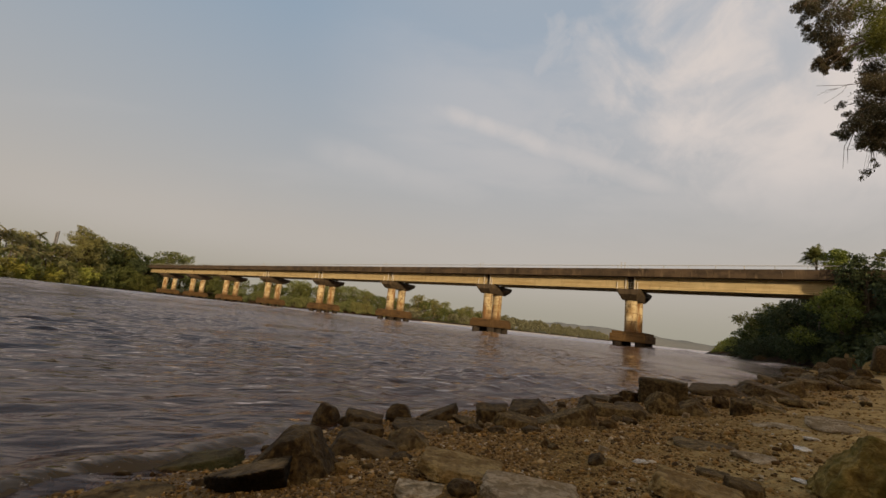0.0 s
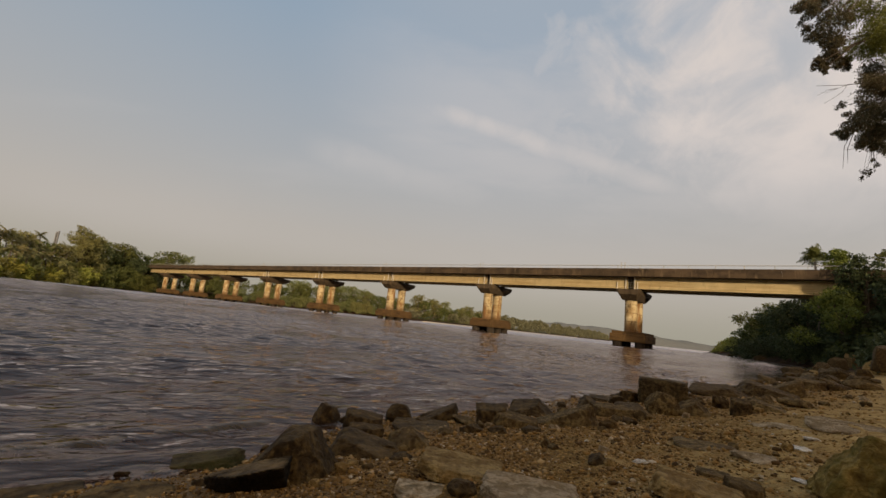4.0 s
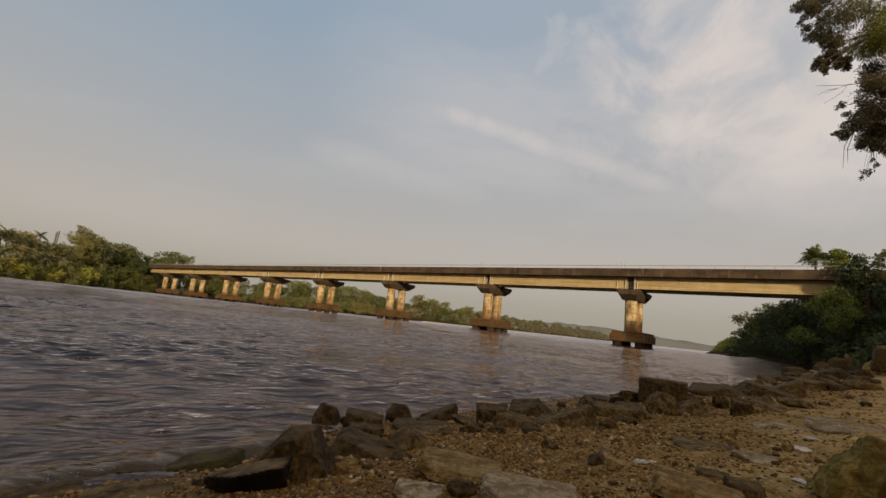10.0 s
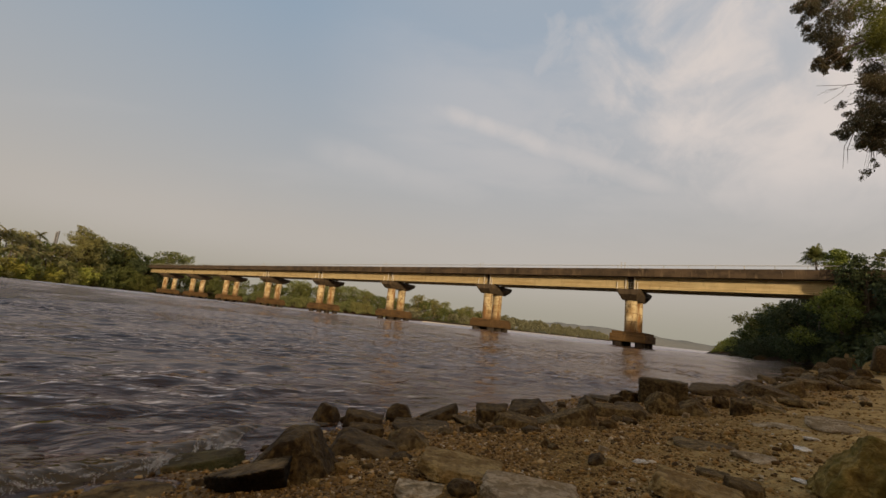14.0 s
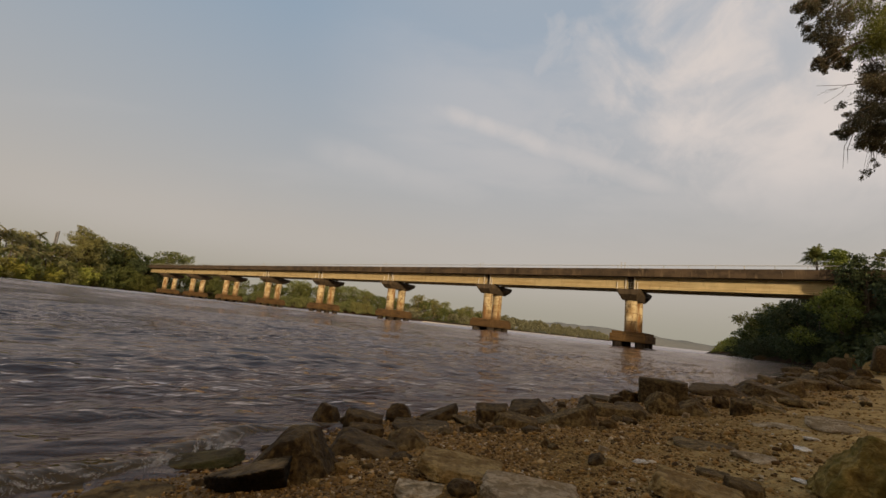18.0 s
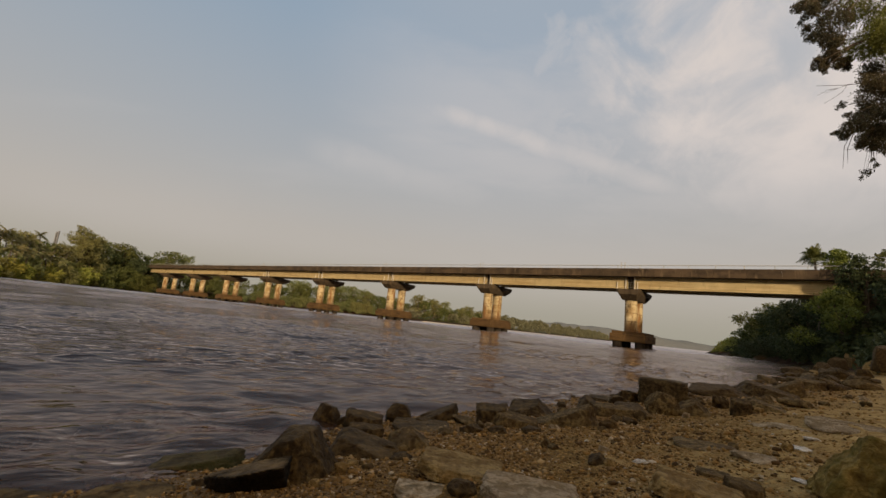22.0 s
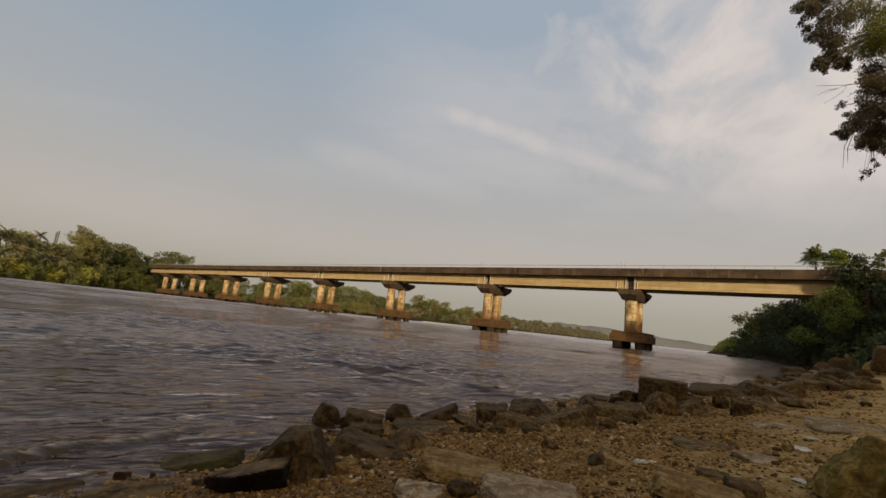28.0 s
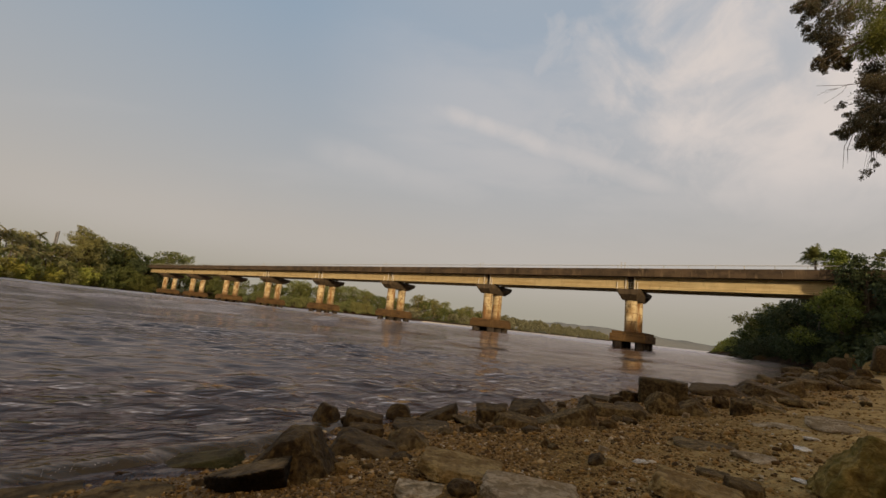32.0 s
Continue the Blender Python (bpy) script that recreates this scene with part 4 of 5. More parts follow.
def near_bank_trees():
    kinds = [broad_tree("bank_tree", 41, 9.6, 9, 6000, 0.25, M_LEAF_DARK, "dense dark green tree on the near bank", 0.04, 18),
             broad_tree("bank_tree", 42, 14.0, 9, 5600, 0.26, M_LEAF_MID, "leafy green tree beside the bridge", 0.12, 18),
             broad_tree("bank_tree", 43, 7.0, 8, 6400, 0.215, M_LEAF_MID, "low spreading dark tree over the water", 0.02, 16)]
    bush = broad_tree("bank_bush", 44, 3.4, 6.5, 3200, 0.21, M_LEAF_DARK, "dark green bush on the bank", 0.02, 13)
    grass = broad_tree("bank_bush", 45, 3.6, 7, 5200, 0.19, M_REED, "bright green shrub at the tip of the bank", 0.02, 12)
    for b in (bush, grass):
        tagged(b, "", "bush")
    rng = np.random.RandomState(6)
    for x, y, k in [(50, 51, 0), (54, 50, 1), (46, 41, 0), (43.6, 37, 0), (53, 55, 0), (53, 63, 0), (56, 70, 0), (60, 78, 2), (64, 85, 2), (55, 66, 2), (60, 60, 1), (46, 36, 0), (40, 32, 2), (50, 34, 0), (64, 57, 1), (68, 78, 0),
                    (63, 73, 0), (67, 92, 2), (72, 98, 2), (57, 46, 1), (49, 44, 0), (61, 84, 2), (70, 88, 0), (48, 48, 2), (60, 50, 1), (45, 32, 0)]:
        plant(kinds[k], x + 0.022 * y, y, rng.uniform(0, 360), group="trees on the near bank", dz=rng.uniform(-0.9, 0.0))
    for x, y in [(29, 26.5), (31, 27.5), (34, 29.5), (37, 33), (40, 36.5), (41.5, 42), (44, 47), (45.5, 53), (48, 58), (51, 64), (55, 71), (59, 78), (63, 85), (46, 50), (49, 61), (53, 68)]:
        plant(bush, x + 0.9, y - 0.6, rng.uniform(0, 360), group="bushes on the near bank", dz=-0.45)
    for x, y in [(-116.5, 165), (-113.6, 165.5), (-117.5, 161), (-113.4, 170), (-112.2, 167.0), (-119.0, 166.0)]:
        plant(kinds[2], x, y, rng.uniform(0, 360), "dark green tree beside the far end of the bridge", "trees on the far bank", dz=0.2)
    for x, y, dz in [(-114.6, 169.0, 1.6), (-118.2, 168.0, 1.0)]:
        plant(kinds[0], x, y, rng.uniform(0, 360), "dark green tree beside the far end of the bridge", "trees on the far bank", dz=dz)
    for x, y in [(66, 94), (68.5, 98), (71.5, 103), (74.5, 109), (77, 114)]:
        plant(grass, x, y, rng.uniform(0, 360), group="bushes on the near bank", dz=-0.6 - (y - 95) * 0.05)
    airy = broad_tree("bank_tree", 48, 10.5, 9, 3200, 0.26, M_LEAF_OLIVE, "thin-crowned olive tree reaching over the water", 0.35, 15)
    plant(airy, 61.5, 79.5, 70, group="trees on the near bank", dz=-0.4)
    plant(airy, 57.5, 68.5, 200, group="trees on the near bank", dz=-1.6)
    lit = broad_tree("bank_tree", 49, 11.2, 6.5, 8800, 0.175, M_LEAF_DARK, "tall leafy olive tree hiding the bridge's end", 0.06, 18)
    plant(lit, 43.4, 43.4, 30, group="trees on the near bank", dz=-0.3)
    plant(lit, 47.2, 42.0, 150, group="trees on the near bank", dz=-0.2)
    # the next two crowns have sunlight put into their colour by the lit leaves
    sunny = broad_tree("bank_tree", 50, 8.4, 6.5, 8200, 0.17, M_LEAF_LIT, "olive tree in sunlit leaf colour in front of the bridge's end", 0.05, 17)
    plant(sunny, 41.6, 44.0, 80, group="trees on the near bank", dz=-0.4)
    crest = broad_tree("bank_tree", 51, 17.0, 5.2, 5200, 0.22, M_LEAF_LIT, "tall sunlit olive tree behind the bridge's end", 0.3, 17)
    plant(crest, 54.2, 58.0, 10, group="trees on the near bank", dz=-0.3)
    # low growth hanging over the water along the wooded bank
    fringe = broad_tree("bank_bush", 52, 2.6, 5.4, 3200, 0.17, M_LEAF_DARK, "dark bush hanging over the waterline", 0.0, 13)
    tagged(fringe, "", "bush")
    for k, (x, y) in enumerate([(39.6, 43.2), (41.2, 46.5), (42.3, 50), (43.4, 54), (44.4, 58), (45.6, 61.5), (47.3, 65), (49.2, 69)]):
        plant(fringe, x + 0.8, y - 0.3, 67 * k, group="bushes on the near bank", dz=-0.35, size=0.2)
    discard([airy, lit, sunny, crest, fringe])
    palm = palm_tree("bank_palm", 46, 15.3, 2.7, "coconut palm behind the bridge end", 40, 0.04, M_LEAF_OLIVE, 0.1, 2.5)
    p = at(52.9, 59.5, -1.3)
    palm.matrix_basis = pose(p.x, p.y, p.z, 0, 0, 40)
    # unseen wood on the bank behind, added to keep evening sun off the beach
    shade = broad_tree("bank_tree", 47, 16, 12, 1700, 0.9, M_LEAF_MID, "unseen leafy green tree added for its shade", 0.02, 16)
    for i in range(26):
        x = -48 + i * 4.6 + rng.uniform(-1, 1)
        plant(shade, x, -30 - (i % 2) * 5 + 0.1 * max(0, x), rng.uniform(0, 360), "", "trees behind the beach", dz=-0.5)
    # more unseen trees, added to shade the lower part of the right bank
    for x, y in [(36, -3), (41, 7), (46.5, 14), (44, 12), (50, 15), (56, 18), (47, 20), (62, 22), (68, 26)]:
        plant(shade, x, y, rng.uniform(0, 360), "", "trees behind the beach", dz=-4.0)
    discard(kinds + [bush, grass, shade])
    return palm, palm.matrix_basis.copy()


BANK_PALM = near_bank_trees()

# ---- shore rocks ----
# the faces that shape a boulder: outward normal, distance from its middle
FLAT = [((0.06, -0.16, 0.98), 0.42), ((0.05, -0.97, 0.2), 0.66), ((-0.7, -0.7, 0.15), 0.85), ((0.75, -0.65, 0.2), 0.8), ((-1, 0, 0.05), 0.9), ((1, 0, 0.05), 0.9), ((0, 1, 0.2), 0.75), ((0, 0, -1), 0.5)]
PEAK = [((-0.5, -0.3, 0.8), 0.42), ((0.72, -0.2, 0.66), 0.46), ((0.15, -0.9, 0.42), 0.55), ((-1, 0, 0.05), 0.9), ((1, 0, 0.05), 0.9), ((0, 1, 0.2), 0.75), ((0, 0, -1), 0.5)]
WEDGE_RIGHT = [((-0.5, -0.12, 0.86), 0.38), ((0.95, -0.2, 0.12), 0.8), ((0.1, -0.95, 0.25), 0.62), ((0.5, -0.8, 0.3), 0.72), ((-1, 0, 0.05), 0.9), ((1, 0, 0.05), 0.9), ((0, 1, 0.2), 0.75), ((0, 0, -1), 0.5)]
WEDGE_LEFT = [((0.45, -0.15, 0.88), 0.40), ((-0.85, -0.2, 0.3), 0.75), ((-0.1, -0.95, 0.25), 0.62), ((-0.5, -0.8, 0.35), 0.7), ((-1, 0, 0.05), 0.9), ((1, 0, 0.05), 0.9), ((0, 1, 0.2), 0.75), ((0, 0, -1), 0.5)]
BIG = [((-0.80, -0.05, 0.60), 0.53), ((0.84, -0.10, 0.54), 0.58), ((0.66, -0.66, 0.36), 0.58), ((-0.1, -0.95, 0.22), 0.55), ((-0.62, -0.7, 0.35), 0.66), ((-0.03, 0.1, 1), 0.68), ((0, 1, 0.2), 0.7), ((-0.35, -0.2, 0.92), 0.62), ((0, 0, -1), 0.5)]
LEDGE = [((-0.30, 0.03, 0.95), 0.36), ((0.10, -0.76, -0.64), 0.46), ((1, -0.1, 0), 0.8), ((-0.75, -0.55, -0.2), 0.86), ((0, 1, 0), 0.75), ((0, 0, -1), 0.45)]
MOUND = [((0.1, 0.1, 1), 0.55), ((-0.8, -0.2, 0.6), 0.58), ((-0.1, -1, 0.35), 0.6), ((1, 0, 0), 0.8), ((0, 1, 0), 0.8), ((0, 0, -1), 0.5), ((-0.55, 0.6, 0.6), 0.66)]
boulder(-0.83, 1.75, -0.015, 0.319, 0.175, 0.062, 10, 13, "mossy_wet", cuts=WEDGE_RIGHT)
boulder(-0.455, 1.65, 0.030, 0.365, 0.267, 0.155, 4, 11, "wet", cuts=BIG)
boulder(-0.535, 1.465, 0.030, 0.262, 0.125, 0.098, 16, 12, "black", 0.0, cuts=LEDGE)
boulder(-0.25, 1.98, 0.035, 0.304, 0.244, 0.072, -8, 100, "wet", cuts=WEDGE_LEFT)
boulder(-0.56, 2.60, -0.055, 0.160, 0.145, 0.150, 12, 14, "wet", cuts=ROUND)
boulder(-0.34, 2.53, 0.008, 0.217, 0.152, 0.074, 4, 15, "wet", 0.3, 5, cuts=FLAT)
boulder(-0.28, 2.24, 0.023, 0.184, 0.101, 0.065, 8, 16, "wet", cuts=FLAT)
boulder(-0.16, 2.76, 0.004, 0.170, 0.153, 0.103, 30, 17, "wet", cuts=ROUND)
boulder(-0.01, 2.54, 0.029, 0.329, 0.394, 0.018, 2, 101, "wet", cuts=FLAT)
boulder(0.09, 2.87, 0.013, 0.254, 0.190, 0.092, -2, 18, "wet", 0.3, -6, cuts=WEDGE_RIGHT)
boulder(-0.05, 2.10, 0.047, 0.205, 0.164, 0.077, 20, 19, "dull", cuts=PEAK)
boulder(0.41, 2.72, 0.050, 0.200, 0.150, 0.120, -9, 22, "wet", 0.3, -8, cuts=FLAT)
boulder(0.78, 3.29, 0.031, 0.360, 0.288, 0.108, -14, 23, "wet", 0.3, 8, cuts=PEAK)
boulder(0.90, 2.86, 0.063, 0.401, 0.220, 0.125, -22, 59, "dull", 0.3, -7, cuts=WEDGE_RIGHT)
boulder(0.53, 2.65, 0.063, 0.269, 0.188, 0.070, -11, 24, "dull", 0.3, 4, cuts=FLAT)
boulder(1.30, 3.52, 0.057, 0.259, 0.207, 0.106, -20, 25, "wet", 0.3, 9, cuts=WEDGE_LEFT)
boulder(1.40, 3.32, 0.085, 0.333, 0.200, 0.066, -22, 29, "dull", 0.3, -3, cuts=FLAT)
boulder(0.15, 1.67, 0.096, 0.318, 0.270, 0.038, -6, 21, "tan", 0.3, 4, cuts=FLAT)
boulder(0.01, 1.49, 0.073, 0.167, 0.150, 0.019, -3, 43, "pale", cuts=FLAT)
boulder(0.14, 1.46, 0.099, 0.099, 0.079, 0.038, 12, 56, "wet", cuts=ROUND)
boulder(0.35, 1.44, 0.122, 0.314, 0.283, 0.021, -13, 44, "pale", cuts=FLAT)
boulder(0.85, 1.41, 0.175, 0.266, 0.213, 0.046, -32, 45, "tan", 0.3, 5, cuts=FLAT)
boulder(1.05, 1.48, 0.159, 0.109, 0.098, 0.058, -20, 102, "dull", cuts=FLAT)
boulder(0.71, 1.83, 0.130, 0.082, 0.066, 0.039, -21, 48, "wet", cuts=PEAK)
boulder(0.73, 1.77, 0.143, 0.047, 0.043, 0.025, -21, 49, "tan", cuts=ROUND)
boulder(2.36, 2.95, 0.168, 0.376, 0.489, 0.016, -39, 37, "pale", 2.0, cuts=None)
boulder(2.92, 3.02, 0.222, 0.575, 0.518, 0.018, -44, 38, "pale", 3.0, cuts=None)
boulder(1.36, 1.87, 0.197, 0.163, 0.146, 0.026, -36, 42, "pale", cuts=None)
boulder(0.89, 1.85, 0.144, 0.077, 0.054, 0.014, -26, 39, "white", 0.3, cuts=None)
boulder(1.93, 2.35, 0.170, 0.156, 0.100, 0.012, -39, 40, "white", 0.3, cuts=None)
boulder(2.13, 2.47, 0.198, 0.083, 0.066, 0.014, -41, 57, "white", 0.3, cuts=None)
boulder(1.32, 1.58, 0.205, 0.062, 0.043, 0.009, -40, 41, "white", 0.3, cuts=None)
boulder(1.85, 3.52, 0.100, 0.258, 0.180, 0.165, -27, 103, "dull", cuts=ROUND)
boulder(2.06, 3.46, 0.127, 0.256, 0.180, 0.116, -30, 104, "dull", cuts=PEAK)
boulder(3.97, 5.99, 0.044, 0.855, 0.513, 0.159, -33, 31, "wet", 0.3, 6, cuts=PEAK)
boulder(2.58, 3.67, 0.129, 0.156, 0.109, 0.133, -36, 35, "wet", cuts=FLAT)
boulder(3.06, 4.01, 0.153, 0.427, 0.256, 0.075, -36, 36, "dull", 0.3, 5, cuts=WEDGE_LEFT)
boulder(5.02, 6.38, 0.081, 0.706, 0.424, 0.248, -37, 105, "dull", 0.3, -5, cuts=WEDGE_RIGHT)
boulder(7.46, 8.76, 0.070, 0.640, 0.384, 0.229, -40, 106, "wet", cuts=FLAT)
boulder(1.78, 4.42, 0.031, 0.379, 0.341, 0.031, -20, 26, "wet", cuts=FLAT)
boulder(1.34, 2.16, 0.163, 0.280, 0.308, 0.012, -30, 54, "dull", cuts=FLAT)
boulder(1.09, 1.70, 0.159, 0.119, 0.095, 0.020, -30, 55, "dull", cuts=FLAT)
boulder(-1.10, 1.38, -0.005, 0.228, 0.182, 0.012, 39, 46, "wet", cuts=FLAT)
boulder(-0.85, 1.40, 0.015, 0.245, 0.196, 0.015, 31, 47, "dull", cuts=ROUND)
boulder(1.40, 1.40, 0.213, 0.367, 0.330, 0.205, -44, 61, "mossy", cuts=MOUND)
boulder(1.97, 4.39, 0.05, 0.18, 0.16, 0.107, -24, 27, "wet")
boulder(2.27, 4.31, 0.08, 0.44, 0.34, 0.227, -28, 28, "block")
boulder(4.75, 6.24, 0.08, 0.78, 0.53, 0.189, -37, 32, "wet", cuts=WEDGE_LEFT)
boulder(7.31, 8.56, 0.08, 0.40, 0.32, 0.205, -40, 33, "dull", cuts=FLAT)
boulder(20.16, 22.69, 0.04, 0.97, 0.77, 0.648, -42, 71, "wet")
boulder(30.29, 32.68, 0.19, 1.31, 1.04, 1.028, -43, 75, "wet")
boulder(33.47, 34.88, 0.52, 1.32, 1.04, 1.089, -44, 76, "dull")
boulder(26.59, 26.23, 0.29, 1.35, 0.93, 0.987, -45, 72, "tan")
boulder(14.16, 15.20, 0.15, 0.94, 0.65, 0.375, -43, 73, "wet")
boulder(16.31, 19.62, 0.00, 1.18, 0.70, 0.337, -40, 74, "wet")
boulder(24.4, 23.6, 0.7, 1.1, 1.0, 1.25, -44, 63, "wet")
boulder(-0.46, 2.60, -0.013, 0.115, 0.069, 0.046, -30, 110, "wet", 0.3, -8)
boulder(-0.01, 2.66, 0.021, 0.117, 0.089, 0.037, 17, 111, "wet", 0.3, 6)
boulder(0.25, 2.74, 0.034, 0.179, 0.165, 0.036, 4, 112, "dull", 0.3, 12)
boulder(0.26, 2.47, 0.052, 0.133, 0.090, 0.039, -9, 113, "wet", 0.3, -5)
boulder(0.62, 2.96, 0.041, 0.127, 0.107, 0.058, -22, 114, "wet", 0.3, -8)
boulder(0.95, 3.08, 0.053, 0.119, 0.071, 0.079, 25, 115, "dull", 0.3, 6)
boulder(1.77, 4.16, 0.052, 0.207, 0.157, 0.073, 12, 116, "wet", 0.3, 12)
boulder(1.63, 3.61, 0.075, 0.257, 0.236, 0.059, -1, 117, "wet", 0.3, -5)
boulder(1.54, 3.15, 0.104, 0.164, 0.111, 0.062, -14, 118, "dull", 0.3, -8)
boulder(2.51, 4.23, 0.102, 0.211, 0.177, 0.065, -27, 119, "wet", 0.3, 6)
boulder(2.71, 4.11, 0.118, 0.252, 0.151, 0.086, 20, 120, "wet", 0.3, 12)
boulder(3.69, 4.90, 0.107, 0.270, 0.205, 0.078, 7, 121, "dull", 0.3, -5)
boulder(8.88, 10.15, 0.091, 0.687, 0.632, 0.234, -6, 122, "wet", 0.3, -8)
boulder(8.00, 8.72, 0.135, 0.539, 0.367, 0.175, -19, 123, "wet", 0.3, 6)
boulder(3.75, 4.50, 0.164, 0.325, 0.273, 0.067, 28, 124, "dull", 0.3, 12)
boulder(-0.16, 2.00, 0.040, 0.114, 0.068, 0.037, 15, 125, "wet", 0.3, -5)
boulder(-0.08, 1.88, 0.053, 0.100, 0.076, 0.024, 2, 126, "wet", 0.3, -8)
boulder(0.12, 2.39, 0.047, 0.105, 0.096, 0.029, -11, 127, "dull", 0.3, 6)
boulder(0.40, 2.45, 0.068, 0.120, 0.082, 0.035, -24, 128, "wet", 0.3, 12)
boulder(0.58, 2.43, 0.093, 0.110, 0.092, 0.027, 23, 129, "wet", 0.3, -5)
boulder(1.12, 2.74, 0.093, 0.122, 0.073, 0.052, 10, 130, "dull", 0.3, -8)
boulder(1.35, 2.98, 0.088, 0.118, 0.090, 0.041, -3, 131, "wet", 0.3, 6)
boulder(-0.24, 2.09, 0.030, 0.071, 0.065, 0.028, -16, 132, "wet", 0.3, 12)
boulder(9.44, 9.57, 0.165, 0.725, 0.493, 0.204, -29, 133, "dull", 0.3, -5)
boulder(5.30, 7.55, 0.018, 0.379, 0.319, 0.097, 18, 134, "wet", 0.3, -8)
boulder(-0.30, 2.00, 0.028, 0.087, 0.052, 0.028, 5, 135, "wet", 0.3, 6)
for k, (x, y) in enumerate([(38, 43), (40.5, 46), (42.2, 50), (43.2, 54), (44.5, 60), (47.5, 66), (51, 72), (54, 79), (58, 86), (63, 96), (68, 105), (73, 115)]):
    boulder(x + 0.6, y - 0.3, 0.0, 2.6 + 0.8 * math.sin(k * 2.1), 2.0, 0.7 + 0.25 * math.sin(k * 3.7), 20 * k, 81 + k, "wet")


def loose_stones():
    """Middling stones strewn between the big ones along the waterline and over the beach."""
    rng = np.random.RandomState(52)
    made = 0
    while made < 95:
        u = rng.uniform(0, 1)
        r = 1.5 * (9.5 / 1.5) ** u
        a = rng.uniform(-0.6, 0.8)
        x, y = r * math.sin(a), r * math.cos(a)
        d = float(shore_distance(np.array(x), np.array(y), NEAR_SHORE))
        if not -0.25 < d < 2.2 or rng.uniform() > math.exp(-max(d, 0) * 1.6) + 0.16:
            continue
        w = rng.uniform(0.025, 0.075) * (0.55 + r * 0.2)
        kind = "wet" if d < 0.35 else ("dull", "dull", "tan", "pale")[made % 4]
        boulder(x, y, float(ground_height(x, y)), w, w * rng.uniform(0.6, 1.0), w * rng.uniform(0.3, 0.6), rng.uniform(0, 360), 200 + made, kind, 0.3)
        made += 1


loose_stones()


def far_stones():
    """Rubble along the beach towards the wooded bank."""
    rng = np.random.RandomState(58)
    made = 0
    while made < 42:
        r = 11.0 * (28 / 11.0) ** rng.uniform(0, 1)
        a = rng.uniform(0.45, 0.88)
        x, y = r * math.sin(a), r * math.cos(a)
        d = float(shore_distance(np.array(x), np.array(y), NEAR_SHORE))
        if not -0.3 < d < 7 or rng.uniform() > math.exp(-max(d, 0) * 0.6):
            continue
        w = rng.uniform(0.16, 0.55) * (0.4 + r * 0.045)
        boulder(x, y, float(ground_height(x, y)), w, w * rng.uniform(0.6, 1.0), w * rng.uniform(0.22, 0.5), rng.uniform(0, 360), 400 + made, ("wet", "dull", "wet", "dull", "tan")[made % 5], 0.3)
        made += 1


far_stones()


def gravel():
    """The loose gravel of the beach, one object."""
    rng = np.random.RandomState(77)
    bm = bmesh.new()
    bmesh.ops.create_icosphere(bm, subdivisions=1, radius=1)
    ball = np.array([v.co for v in bm.verts])
    bm.verts.index_update()
    tri = np.array([[v.index for v in f.verts] for f in bm.faces])
    bm.free()
    eight = np.array([(1, 0, 0), (0, 1, 0), (-1, 0, 0), (0, -1, 0), (0, 0, 1), (0, 0, -1)], float)
    sides = np.array([(0, 1, 4), (1, 2, 4), (2, 3, 4), (3, 0, 4), (1, 0, 5), (2, 1, 5), (3, 2, 5), (0, 3, 5)])
    verts, faces, base = [], [], 0
    # rounder pebbles among the near ones, simpler ones further off
    for n, r0, r1, big, ball, tri in ((9000, 1.2, 3.4, 1.0, ball, tri), (86000, 1.3, 5.0, 0.58, eight, sides), (34000, 4.5, 19.0, 0.8, eight, sides)):
        r = r0 * (r1 / r0) ** rng.uniform(0, 1, n)
        a = rng.uniform(radians(-48), radians(52), n)
        x, y = r * np.sin(a), r * np.cos(a)
        d = shore_distance(x, y, NEAR_SHORE)
        thick = ripple(x, y, 1.1, 9) + 0.5 * ripple(x, y, 0.4, 10)
        keep = (d > -0.06) & ((thick > -0.45) | (rng.uniform(size=n) < 0.4))
        # the upper beach is barer, and sand lies open between the big rocks
        keep &= rng.uniform(size=n) > np.clip((d - 1.15) * 0.9, 0, 0.86)
        keep &= rng.uniform(size=n) > 0.8 * np.exp(-((x - 0.02) / 0.28) ** 2 - ((y - 1.42) / 0.20) ** 2)
        x, y, r = x[keep], y[keep], r[keep]
        n = len(x)
        s = big * (0.0030 + 0.0100 * rng.uniform(size=n) ** 2.6) * np.clip(0.5 + r * 0.27, 0.65, 3.6)
        z = ground_height(x, y) + s * 0.25
        sc = np.stack([s * rng.uniform(0.8, 1.5, n), s * rng.uniform(0.8, 1.3, n), s * rng.uniform(0.5, 0.85, n)], 1)
        shape = ball[None] * (1 + 0.3 * rng.normal(size=(n, len(ball), 1)))
        v = shape * sc[:, None, :]
        t = rng.uniform(0, 6.28, n)
        c, q = np.cos(t)[:, None], np.sin(t)[:, None]
        v = np.stack([v[..., 0] * c - v[..., 1] * q + x[:, None], v[..., 0] * q + v[..., 1] * c + y[:, None], v[..., 2] + z[:, None]], -1)
        verts.append(v.reshape(-1, 3))
        faces.append((tri[None] + (np.arange(n) * len(ball))[:, None, None]).reshape(-1, 3) + base)
        base += len(verts[-1])
    v, f = np.concatenate(verts), np.concatenate(faces)
    ob = link_mesh("gravel", v, f, M_GRAVEL)
    tagged(ob, "loose orange-brown gravel and pebbles on the beach", "gravel", kind="stuff")


gravel()

# ---- the tree that hangs over the beach ----


